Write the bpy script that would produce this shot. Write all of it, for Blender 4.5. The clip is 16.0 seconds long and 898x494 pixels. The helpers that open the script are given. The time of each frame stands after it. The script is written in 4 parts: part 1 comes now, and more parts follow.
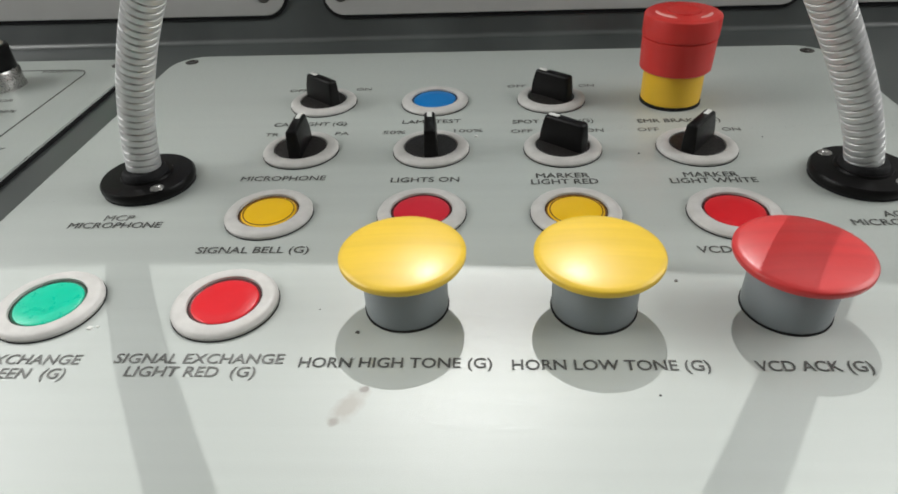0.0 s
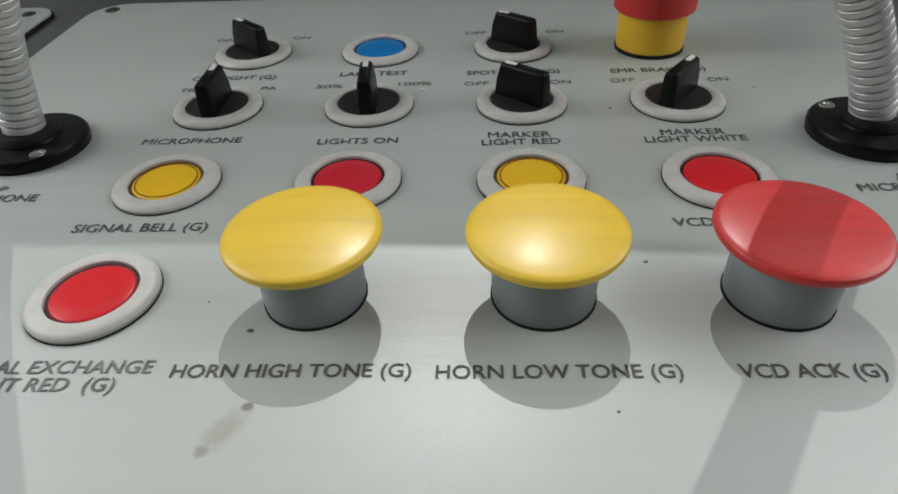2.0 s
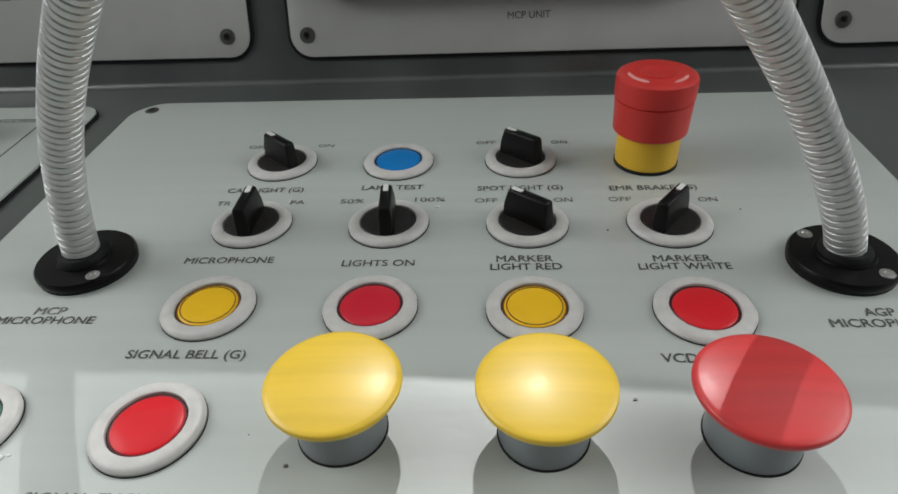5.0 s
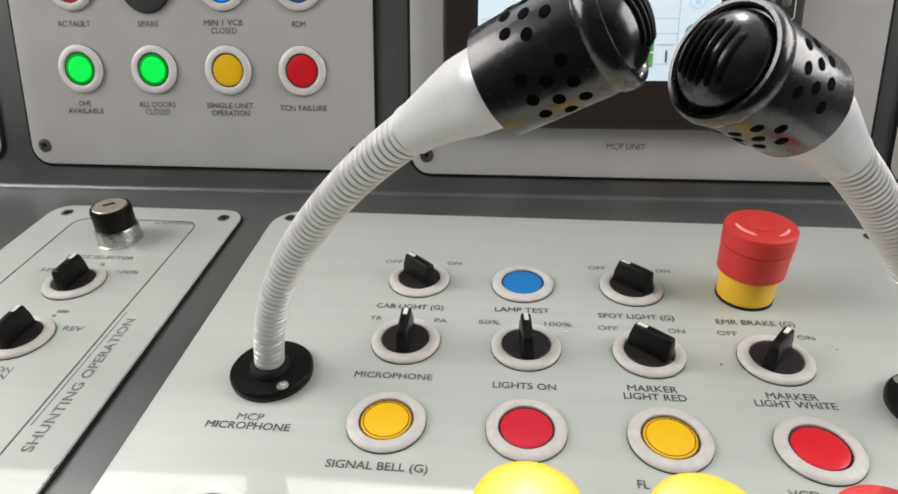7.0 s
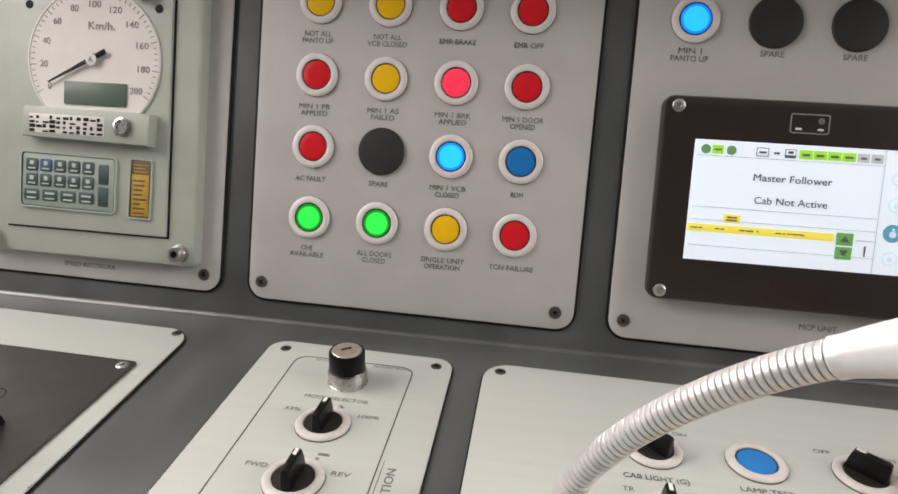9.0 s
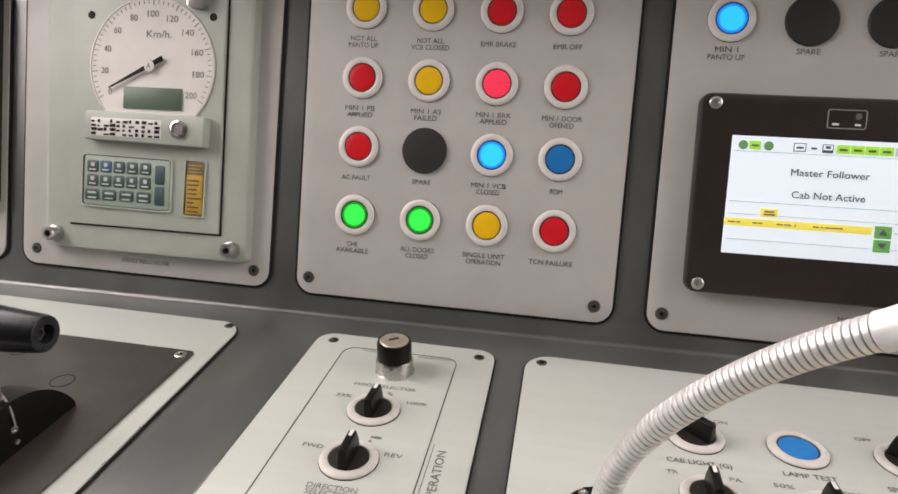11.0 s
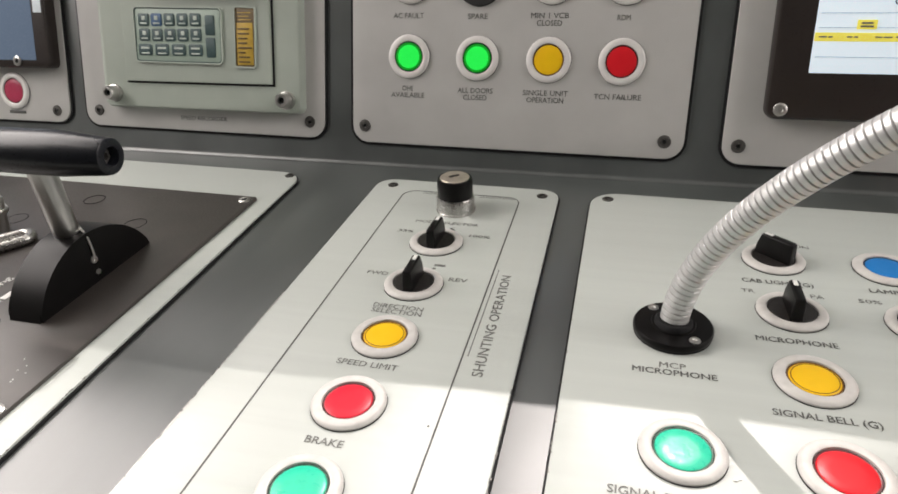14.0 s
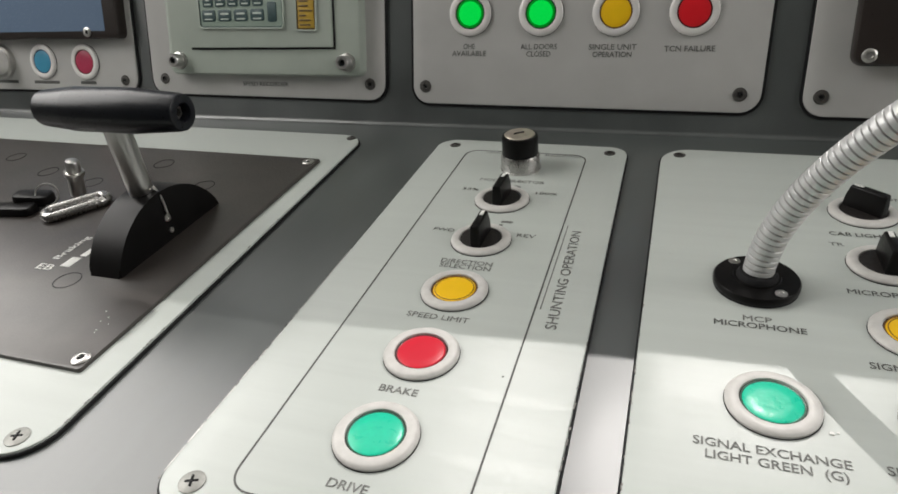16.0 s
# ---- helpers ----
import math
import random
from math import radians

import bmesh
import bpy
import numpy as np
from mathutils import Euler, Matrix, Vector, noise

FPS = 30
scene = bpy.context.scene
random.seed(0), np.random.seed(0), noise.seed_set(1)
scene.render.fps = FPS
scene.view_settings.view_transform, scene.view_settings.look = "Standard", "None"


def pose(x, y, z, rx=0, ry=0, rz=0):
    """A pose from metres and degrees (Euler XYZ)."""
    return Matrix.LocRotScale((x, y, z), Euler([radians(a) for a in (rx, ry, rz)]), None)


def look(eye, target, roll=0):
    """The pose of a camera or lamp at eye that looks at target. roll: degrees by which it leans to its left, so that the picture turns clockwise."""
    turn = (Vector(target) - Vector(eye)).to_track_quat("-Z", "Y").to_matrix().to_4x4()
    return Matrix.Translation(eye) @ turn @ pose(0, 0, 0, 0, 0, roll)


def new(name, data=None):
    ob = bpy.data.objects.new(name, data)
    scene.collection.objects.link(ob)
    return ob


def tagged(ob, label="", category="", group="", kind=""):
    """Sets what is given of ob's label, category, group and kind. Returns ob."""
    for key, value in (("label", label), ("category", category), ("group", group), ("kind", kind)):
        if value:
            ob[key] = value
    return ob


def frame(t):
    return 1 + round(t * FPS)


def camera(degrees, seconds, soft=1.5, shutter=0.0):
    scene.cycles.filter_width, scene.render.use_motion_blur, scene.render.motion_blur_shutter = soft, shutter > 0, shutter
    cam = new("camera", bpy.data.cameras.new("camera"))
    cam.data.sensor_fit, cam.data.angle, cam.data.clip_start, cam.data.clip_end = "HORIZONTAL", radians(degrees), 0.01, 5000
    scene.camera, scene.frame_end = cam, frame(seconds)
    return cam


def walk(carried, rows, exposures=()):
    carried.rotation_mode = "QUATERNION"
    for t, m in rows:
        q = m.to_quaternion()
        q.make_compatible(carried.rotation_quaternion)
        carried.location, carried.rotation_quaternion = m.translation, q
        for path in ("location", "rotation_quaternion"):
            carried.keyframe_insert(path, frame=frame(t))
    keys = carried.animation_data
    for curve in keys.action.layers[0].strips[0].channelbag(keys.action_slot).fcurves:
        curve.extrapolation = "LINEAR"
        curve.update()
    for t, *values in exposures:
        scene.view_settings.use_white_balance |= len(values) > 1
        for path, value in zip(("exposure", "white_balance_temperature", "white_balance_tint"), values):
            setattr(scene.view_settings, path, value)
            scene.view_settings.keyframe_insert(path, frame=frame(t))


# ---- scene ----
cam = camera(69.52, 16.0, soft=1.7)
EXPOSURE = [(0.0, -0.27, 6250, 9), (0.5, -0.49, 6220, 8), (1.0, -0.60, 6200, 8), (2.0, -0.66, 6150, 8), (3.5, -0.74, 6100, 8), (4.7, -0.6, 6100, 8), (6.8, 0.2, 6400, 13), (7.5, 0.34, 6500, 13), (8.5, 0.37, 6700, 18), (11.0, 0.37, 6850, 21), (12.0, 0.29, 6850, 19), (13.5, 0.26, 6750, 17), (14.5, 0.05, 6600, 14), (15.0, -0.04, 6550, 13), (16.0, -0.28, 6450, 11)]
PATH = [
    (0, (0.0257, 0.0194, 0.9376), (-0.0946, 1.6398, -0.2286), -2.88),
    (0.5, (0.0287, 0.0337, 0.9313), (-0.1018, 1.6289, -0.2680), -3.55),
    (1, (0.0326, 0.0413, 0.9271), (-0.0942, 1.6223, -0.2913), -3.96),
    (1.5, (0.0357, 0.0497, 0.9226), (-0.0947, 1.6150, -0.3155), -4.04),
    (2, (0.0432, 0.0541, 0.9162), (-0.0555, 1.6079, -0.3391), -3.09),
    (2.5, (0.0485, 0.0562, 0.9143), (-0.0435, 1.6070, -0.3454), -3.14),
    (3, (0.0547, 0.0584, 0.9128), (-0.0296, 1.6067, -0.3505), -3.14),
    (3.5, (0.0619, 0.0595, 0.9120), (-0.0086, 1.6071, -0.3530), -3.21),
    (4, (0.0642, 0.0611, 0.9137), (-0.0033, 1.6076, -0.3527), -3.32),
    (4.5, (0.0542, 0.0615, 0.9339), (-0.0385, 1.6346, -0.2976), -3.71),
    (4.7, (0.0494, 0.0595, 0.9437), (-0.0644, 1.6479, -0.2662), -3.73),
    (6.8, (0.0052, 0.0446, 1.0144), (-0.1790, 1.7155, -0.0692), -2.14),
    (7, (-0.0090, 0.0355, 1.0143), (-0.1994, 1.7270, -0.0357), -1.77),
    (7.5, (-0.0462, 0.0287, 1.0194), (-0.2410, 1.7645, 0.0452), 1.18),
    (8, (-0.1037, 0.0160, 1.0296), (-0.3163, 1.7933, 0.1373), 3.35),
    (8.5, (-0.1312, 0.0167, 1.0487), (-0.3979, 1.8174, 0.2201), 2.39),
    (8.7, (-0.1394, 0.0121, 1.0529), (-0.3949, 1.8403, 0.2834), 1.91),
    (10.8, (-0.1531, -0.0181, 1.0610), (-0.4732, 1.8445, 0.4065), 1.18),
    (11, (-0.1552, -0.0182, 1.0519), (-0.4878, 1.8235, 0.3466), 1.03),
    (11.5, (-0.1584, -0.0169, 1.0342), (-0.5254, 1.7719, 0.2185), 0.55),
    (12, (-0.1580, -0.0185, 1.0237), (-0.5605, 1.7298, 0.1396), -0.24),
    (12.5, (-0.1588, -0.0230, 1.0184), (-0.5756, 1.7116, 0.1143), -0.71),
    (13, (-0.1595, -0.0221, 1.0138), (-0.5957, 1.6904, 0.0771), -1.59),
    (13.5, (-0.1579, -0.0210, 1.0097), (-0.6114, 1.6738, 0.0494), -2.24),
    (14, (-0.1567, -0.0251, 1.0056), (-0.6356, 1.6488, 0.0213), -2.91),
    (14.5, (-0.1548, -0.0273, 0.9990), (-0.6438, 1.6254, -0.0156), -3.32),
    (15, (-0.1559, -0.0315, 0.9959), (-0.6636, 1.6067, -0.0329), -3.70),
    (15.5, (-0.1599, -0.0342, 0.9958), (-0.6948, 1.5899, -0.0417), -4.05),
    (16, (-0.1673, -0.0293, 0.9921), (-0.7862, 1.5671, -0.0415), -5.81),
]
walk(cam, [(t, look(eye, target, roll)) for t, eye, target, roll in PATH],
     EXPOSURE)

# ---------------------------------------------------------------- light
world = bpy.data.worlds.new("sky")
scene.world = world
world.use_nodes = True
wn = world.node_tree.nodes
sky = wn.new("ShaderNodeTexSky")
sky.sky_type = "NISHITA"
sky.sun_disc = False
sky.sun_elevation = radians(51)
sky.sun_rotation = radians(2.5)
world.node_tree.links.new(sky.outputs[0], wn["Background"].inputs[0])
wn["Background"].inputs[1].default_value = 0.055


def lamp(name, kind, m, energy, size=(1, 1), colour=(1, 1, 1), angle=0.5):
    data = bpy.data.lights.new(name, kind)
    data.energy, data.color = energy, colour
    if kind == "SUN":
        data.angle = radians(angle)
    else:
        data.shape, data.size, data.size_y = "RECTANGLE", size[0], size[1]
    ob = new(name, data)
    ob.matrix_world = m
    return ob


# the sun stands ahead of the desk, a little to its right
lamp("sun", "SUN", look((0.035, 0.8, 1.8), (0, 0, 0.8)), 1.70, colour=(1.0, 0.96, 0.91), angle=0.4)
# fill lamps added in the unseen openings to stand in for sky light
lamp("windscreen_fill", "AREA", look((0, 0.94, 1.69), (0, -0.6, 1.2)), 9, (2.3, 0.92), (1.0, 0.97, 0.92))
lamp("side_fill", "AREA", look((-1.265, 0.32, 1.62), (0, 0.30, 1.1)), 21.5, (1.12, 0.85), (1.0, 0.97, 0.91))
lamp("side_fill", "AREA", look((1.265, 0.35, 1.62), (0, 0.30, 1.1)), 17, (1.12, 0.85), (1.0, 0.97, 0.91))

# ---------------------------------------------------------------- materials


def mat(name, col, rough=0.5, metal=0.0, var=0.08, scale=40.0, stretch=(1, 1, 1), bump=0.04, fine=900.0, rvar=0.08,
        spec=0.5, coat=0.0, emit=0.0, trans=0.0, band=0.0, coat_rough=0.07, mottle=0.0):
    m = bpy.data.materials.new(name)
    m.use_nodes = True
    n, ln = m.node_tree.nodes, m.node_tree.links
    b = n["Principled BSDF"]
    b.inputs["Metallic"].default_value = metal
    b.inputs["Specular IOR Level"].default_value = spec
    b.inputs["Coat Weight"].default_value = coat
    b.inputs["Coat Roughness"].default_value = coat_rough
    b.inputs["Transmission Weight"].default_value = trans
    geo = n.new("ShaderNodeNewGeometry")
    mp = n.new("ShaderNodeMapping")
    mp.inputs["Scale"].default_value = stretch
    ln.new(geo.outputs["Position"], mp.inputs["Vector"])
    big = n.new("ShaderNodeTexNoise")
    big.inputs["Scale"].default_value = scale
    big.inputs["Detail"].default_value = 5
    ln.new(mp.outputs[0], big.inputs["Vector"])
    small = n.new("ShaderNodeTexNoise")
    small.inputs["Scale"].default_value = fine
    small.inputs["Detail"].default_value = 3
    ln.new(geo.outputs["Position"], small.inputs["Vector"])
    val = n.new("ShaderNodeMapRange")
    val.inputs["From Min"].default_value, val.inputs["From Max"].default_value = 0.3, 0.7
    val.inputs["To Min"].default_value, val.inputs["To Max"].default_value = 1 - var, 1 + var
    ln.new(big.outputs["Fac"], val.inputs["Value"])
    mul = n.new("ShaderNodeVectorMath")
    mul.operation = "SCALE"
    mul.inputs[0].default_value = col
    ln.new(val.outputs[0], mul.inputs["Scale"])
    ln.new(mul.outputs[0], b.inputs["Base Color"])
    rr = n.new("ShaderNodeMapRange")
    rr.inputs["From Min"].default_value, rr.inputs["From Max"].default_value = 0.3, 0.7
    rr.inputs["To Min"].default_value, rr.inputs["To Max"].default_value = max(0.03, rough - rvar), rough + rvar
    ln.new(small.outputs["Fac"], rr.inputs["Value"])
    ln.new(rr.outputs[0], b.inputs["Roughness"])
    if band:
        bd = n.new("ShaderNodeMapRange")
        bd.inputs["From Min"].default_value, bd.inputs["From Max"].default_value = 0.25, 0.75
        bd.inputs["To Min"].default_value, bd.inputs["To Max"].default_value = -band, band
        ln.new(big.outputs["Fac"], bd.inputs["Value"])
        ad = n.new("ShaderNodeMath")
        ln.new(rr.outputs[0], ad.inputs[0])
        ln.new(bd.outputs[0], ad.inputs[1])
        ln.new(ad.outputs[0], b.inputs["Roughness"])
    if mottle:
        mo = n.new("ShaderNodeTexNoise")
        mo.inputs["Scale"].default_value = 760
        mo.inputs["Detail"].default_value = 2
        ln.new(geo.outputs["Position"], mo.inputs["Vector"])
        md = n.new("ShaderNodeMapRange")
        md.inputs["From Min"].default_value, md.inputs["From Max"].default_value = 0.3, 0.7
        md.inputs["To Min"].default_value, md.inputs["To Max"].default_value = -mottle, mottle
        ln.new(mo.outputs["Fac"], md.inputs["Value"])
        am = n.new("ShaderNodeMath")
        ln.new(b.inputs["Roughness"].links[0].from_socket, am.inputs[0])
        ln.new(md.outputs[0], am.inputs[1])
        ln.new(am.outputs[0], b.inputs["Roughness"])
    if bump:
        bp = n.new("ShaderNodeBump")
        bp.inputs["Strength"].default_value = bump
        bp.inputs["Distance"].default_value = 0.001
        ln.new(small.outputs["Fac"], bp.inputs["Height"])
        ln.new(bp.outputs[0], b.inputs["Normal"])
    if emit:
        b.inputs["Emission Color"].default_value = (*col, 1)
        b.inputs["Emission Strength"].default_value = emit
    return m


def stained(m, cx, cy, angle, length, width, col, amount):
    """Adds a worn smear of a given place and size to a painted surface."""
    n, ln = m.node_tree.nodes, m.node_tree.links
    b = n["Principled BSDF"]
    src = b.inputs["Base Color"].links[0].from_socket
    geo = n.new("ShaderNodeNewGeometry")
    sub = n.new("ShaderNodeVectorMath")
    sub.operation = "SUBTRACT"
    sub.inputs[1].default_value = (cx, cy, DESK)
    ln.new(geo.outputs["Position"], sub.inputs[0])
    rot = n.new("ShaderNodeVectorRotate")
    rot.rotation_type = "Z_AXIS"
    rot.inputs["Angle"].default_value = -radians(angle)
    ln.new(sub.outputs[0], rot.inputs["Vector"])
    sc = n.new("ShaderNodeVectorMath")
    sc.operation = "MULTIPLY"
    sc.inputs[1].default_value = (1 / length, 1 / width, 1 / width)
    ln.new(rot.outputs[0], sc.inputs[0])
    noi = n.new("ShaderNodeTexNoise")
    noi.inputs["Scale"].default_value = 320
    noi.inputs["Detail"].default_value = 4
    ln.new(geo.outputs["Position"], noi.inputs["Vector"])
    ln_ = n.new("ShaderNodeVectorMath")
    ln_.operation = "LENGTH"
    ln.new(sc.outputs[0], ln_.inputs[0])
    add = n.new("ShaderNodeMath")
    add.operation = "ADD"
    ln.new(ln_.outputs["Value"], add.inputs[0])
    ln.new(noi.outputs["Fac"], add.inputs[1])
    rng = n.new("ShaderNodeMapRange")
    rng.inputs["From Min"].default_value, rng.inputs["From Max"].default_value = 1.0, 1.6
    rng.inputs["To Min"].default_value, rng.inputs["To Max"].default_value = amount, 0.0
    ln.new(add.outputs[0], rng.inputs["Value"])
    mix = n.new("ShaderNodeMix")
    mix.data_type = "RGBA"
    ln.new(rng.outputs[0], mix.inputs["Factor"])
    ln.new(src, mix.inputs["A"])
    mix.inputs["B"].default_value = (*col, 1)
    ln.new(mix.outputs["Result"], b.inputs["Base Color"])


DESK = 0.80
# streaks along x: brushed look plus banded sunlight, put into the colour
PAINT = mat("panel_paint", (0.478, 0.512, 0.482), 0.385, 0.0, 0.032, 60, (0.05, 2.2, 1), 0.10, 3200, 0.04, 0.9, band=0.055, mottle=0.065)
stained(PAINT, -0.0128, 0.1362, 58, 0.0076, 0.0036, (0.33, 0.29, 0.25), 0.6)
stained(PAINT, -0.0092, 0.1424, 40, 0.0017, 0.0012, (0.16, 0.14, 0.12), 0.85)
stained(PAINT, -0.0158, 0.1310, 60, 0.0020, 0.0017, (0.24, 0.21, 0.18), 0.6)
REARPAINT = mat("rear_panel_paint", (0.487, 0.482, 0.468), 0.45, 0.0, 0.05, 30, (1, 1, 1), 0.05, 800, 0.08)
RECPAINT = mat("recorder_paint", (0.395, 0.440, 0.388), 0.45, 0.0, 0.05, 30, (1, 1, 1), 0.05, 800, 0.08)
# cloudy lengthwise streaks in colour and roughness stand in for broken reflections
SHEET = mat("dark_desk_paint", (0.062, 0.070, 0.068), 0.36, 0.0, 0.30, 14, (1.5, 0.45, 1), 0, 700, 0.012, spec=0.9, coat=0.3, coat_rough=0.32, band=0.08)
# unseen back wall, kept dark to cut bounce and reflections
DARKWALL = mat("unseen_back_wall_dark", (0.06, 0.06, 0.058), 0.6, 0, 0.06, 8)
# grey of the unseen hood, set to bounce light onto the upper panel
HOOD = mat("hood_bounce_grey", (0.26, 0.27, 0.26), 0.55, 0, 0.06, 20)
HOLE = mat("hole_black", (0.002, 0.002, 0.002), 0.9, 0, 0.0, 60, bump=0, spec=0.05)
GASKET = mat("black_gasket", (0.010, 0.010, 0.011), 0.7, 0, 0.1, 60, spec=0.25)
BLACK = mat("black_plastic", (0.006, 0.0056, 0.0056), 0.35, 0, 0.15, 90, bump=0, rvar=0.04, spec=0.15)
CAPSULE = mat("black_capsule_lacquer", (0.006, 0.006, 0.0072), 0.24, 0, 0.15, 90, bump=0.03, fine=500, rvar=0.05, spec=0.6, coat=0.3, coat_rough=0.2)
GRILLE = mat("black_grille_mesh", (0.004, 0.004, 0.004), 0.55, 0, 0.1, 90, bump=0, spec=0.15)
DIAL = mat("dark_dial_plastic", (0.020, 0.0175, 0.0165), 0.5, 0, 0.15, 120, spec=0.3)
PLUG = mat("black_blanking_plastic", (0.018, 0.018, 0.019), 0.55, 0, 0.12, 90)
BEZEL = mat("satin_white_bezel", (0.73, 0.71, 0.69), 0.36, 0.06, 0.05, 120, bump=0.02)
RING = mat("worn_white_ring", (0.60, 0.585, 0.56), 0.46, 0.04, 0.07, 220, bump=0.04, spec=0.35)
INK = mat("dark_lettering_ink", (0.085, 0.086, 0.081), 0.6, 0, 0.35, 260, bump=0)
PALEINK = mat("worn_grey_lettering_ink", (0.165, 0.167, 0.158), 0.6, 0, 0.4, 300, bump=0)
REARINK = mat("faded_lettering_ink", (0.115, 0.116, 0.11), 0.6, 0, 0.35, 260, bump=0)
WHITEINK = mat("white_marking", (0.75, 0.75, 0.72), 0.5, 0, 0.1, 200, bump=0)
STEEL = mat("satin_steel", (0.60, 0.59, 0.57), 0.30, 1.0, 0.04, 160, (4, 4, 0.3), bump=0, rvar=0.02)
CHROME = mat("chrome", (0.47, 0.46, 0.445), 0.28, 1.0, 0.04, 160, bump=0, rvar=0.03)
NECK = mat("flexible_steel_tube", (0.62, 0.62, 0.615), 0.40, 0.55, 0.05, 200, bump=0, rvar=0.03)
SLEEVE = mat("silver_sleeve_paint", (0.66, 0.67, 0.68), 0.38, 0.25, 0.05, 120, bump=0.02)
DULLSCREW = mat("dull_zinc_screw", (0.30, 0.30, 0.28), 0.5, 0.6, 0.12, 400, bump=0.05)
SCREW = mat("dark_screw_steel", (0.13, 0.125, 0.118), 0.4, 0.8, 0.2, 400, bump=0.1)
PALESCREW = mat("zinc_screw", (0.55, 0.54, 0.52), 0.35, 1.0, 0.06, 300, bump=0)
# stretched colour noise on both caps paints soft bands of sunlight
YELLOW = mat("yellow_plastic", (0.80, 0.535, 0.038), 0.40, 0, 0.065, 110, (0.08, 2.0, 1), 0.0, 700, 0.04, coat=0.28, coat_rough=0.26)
REDCAP = mat("red_plastic_cap", (0.56, 0.032, 0.032), 0.38, 0, 0.09, 110, (0.08, 2.0, 1), 0.0, 700, 0.04, coat=0.15, coat_rough=0.28)
EMRED = mat("red_stop_plastic", (0.57, 0.030, 0.024), 0.42, 0, 0.06, 60, bump=0.03)
CORE = mat("worn_brass_core", (0.42, 0.37, 0.31), 0.4, 0.6, 0.12, 200, bump=0)
EMTOP = mat("pale_red_print", (0.80, 0.36, 0.33), 0.5, 0, 0.05, 90, bump=0)
EMYEL = mat("yellow_stop_collar", (0.78, 0.47, 0.02), 0.42, 0, 0.05, 60, bump=0.02)
GREYNECK = mat("blue_grey_plastic", (0.24, 0.265, 0.275), 0.45, 0, 0.03, 80, bump=0)
L_YEL = mat("amber_lens", (0.88, 0.53, 0.010), 0.34, 0, 0.02, 150, bump=0, rvar=0.02, spec=0.3)
L_RED = mat("red_lens", (0.68, 0.014, 0.022), 0.34, 0, 0.02, 150, bump=0, rvar=0.02, spec=0.3)
L_PINK = mat("crimson_lens", (0.62, 0.016, 0.036), 0.34, 0, 0.02, 150, bump=0, rvar=0.02, spec=0.3)
L_GRN = mat("green_lens", (0.005, 0.55, 0.345), 0.30, 0, 0.06, 330, bump=0.12, fine=330, rvar=0.04, spec=0.5)
L_BLU = mat("blue_lens", (0.008, 0.185, 0.53), 0.34, 0, 0.02, 150, bump=0, rvar=0.02, spec=0.3)
R_YEL = mat("amber_lens_rim", (0.17, 0.065, 0.005), 0.4, 0, 0.05, 150, bump=0)
R_RED = mat("red_lens_rim", (0.10, 0.003, 0.006), 0.4, 0, 0.05, 150, bump=0)
R_GRN = mat("green_lens_rim", (0.004, 0.07, 0.035), 0.4, 0, 0.05, 150, bump=0)
GLOW_BLU = mat("lit_blue_lens_edge", (0.0, 0.19, 0.78), 0.35, 0, 0.03, 150, bump=0, spec=0.12, emit=0.75)
GLOW_GRN = mat("lit_green_lens_edge", (0.0, 0.22, 0.012), 0.35, 0, 0.03, 150, bump=0, spec=0.12, emit=0.6)
R_BLU = mat("blue_lens_rim", (0.004, 0.035, 0.11), 0.4, 0, 0.05, 150, bump=0)
L_DULLBLU = mat("dull_blue_lens", (0.05, 0.27, 0.42), 0.34, 0, 0.05, 150, bump=0)
L_DULLRED = mat("dull_red_lens", (0.40, 0.035, 0.085), 0.34, 0, 0.05, 150, bump=0)
LIT_GRN = mat("lit_green_lens", (0.0, 0.52, 0.050), 0.3, 0, 0.03, 150, bump=0, spec=0.12, emit=0.95)
LIT_BLU = mat("lit_blue_lens", (0.0, 0.36, 0.88), 0.3, 0, 0.03, 150, bump=0, spec=0.12, emit=1.0)
LIT_RED = mat("lit_red_lens", (0.72, 0.035, 0.075), 0.3, 0, 0.03, 150, bump=0, emit=0.5)
PLATE = mat("black_anodised_plate", (0.041, 0.035, 0.031), 0.36, 0.1, 0.2, 40, bump=0.02, spec=0.8)
GRIP = mat("black_grip", (0.007, 0.008, 0.011), 0.30, 0, 0.1, 80, bump=0, rvar=0.03, spec=0.3)
CASE = mat("brown_black_case", (0.022, 0.016, 0.014), 0.35, 0, 0.12, 60, bump=0.03)
DIALFACE = mat("white_dial_face", (0.72, 0.71, 0.68), 0.5, 0, 0.03, 60, bump=0)
DIALINK = mat("grey_dial_ink", (0.25, 0.25, 0.24), 0.6, 0, 0.2, 260, bump=0)
LCD = mat("green_lcd", (0.075, 0.125, 0.085), 0.4, 0, 0.05, 80, bump=0)
KEYPAD = mat("pale_green_keypad", (0.29, 0.365, 0.31), 0.45, 0, 0.05, 80)
KEYBLUE = mat("teal_key_print", (0.025, 0.060, 0.062), 0.5, 0, 0.15, 300, bump=0)
KEYPRINT = mat("pale_key_print", (0.46, 0.52, 0.47), 0.5, 0, 0.1, 200, bump=0)
KEYACCENT = mat("blue_key_print", (0.020, 0.075, 0.17), 0.5, 0, 0.15, 300, bump=0)
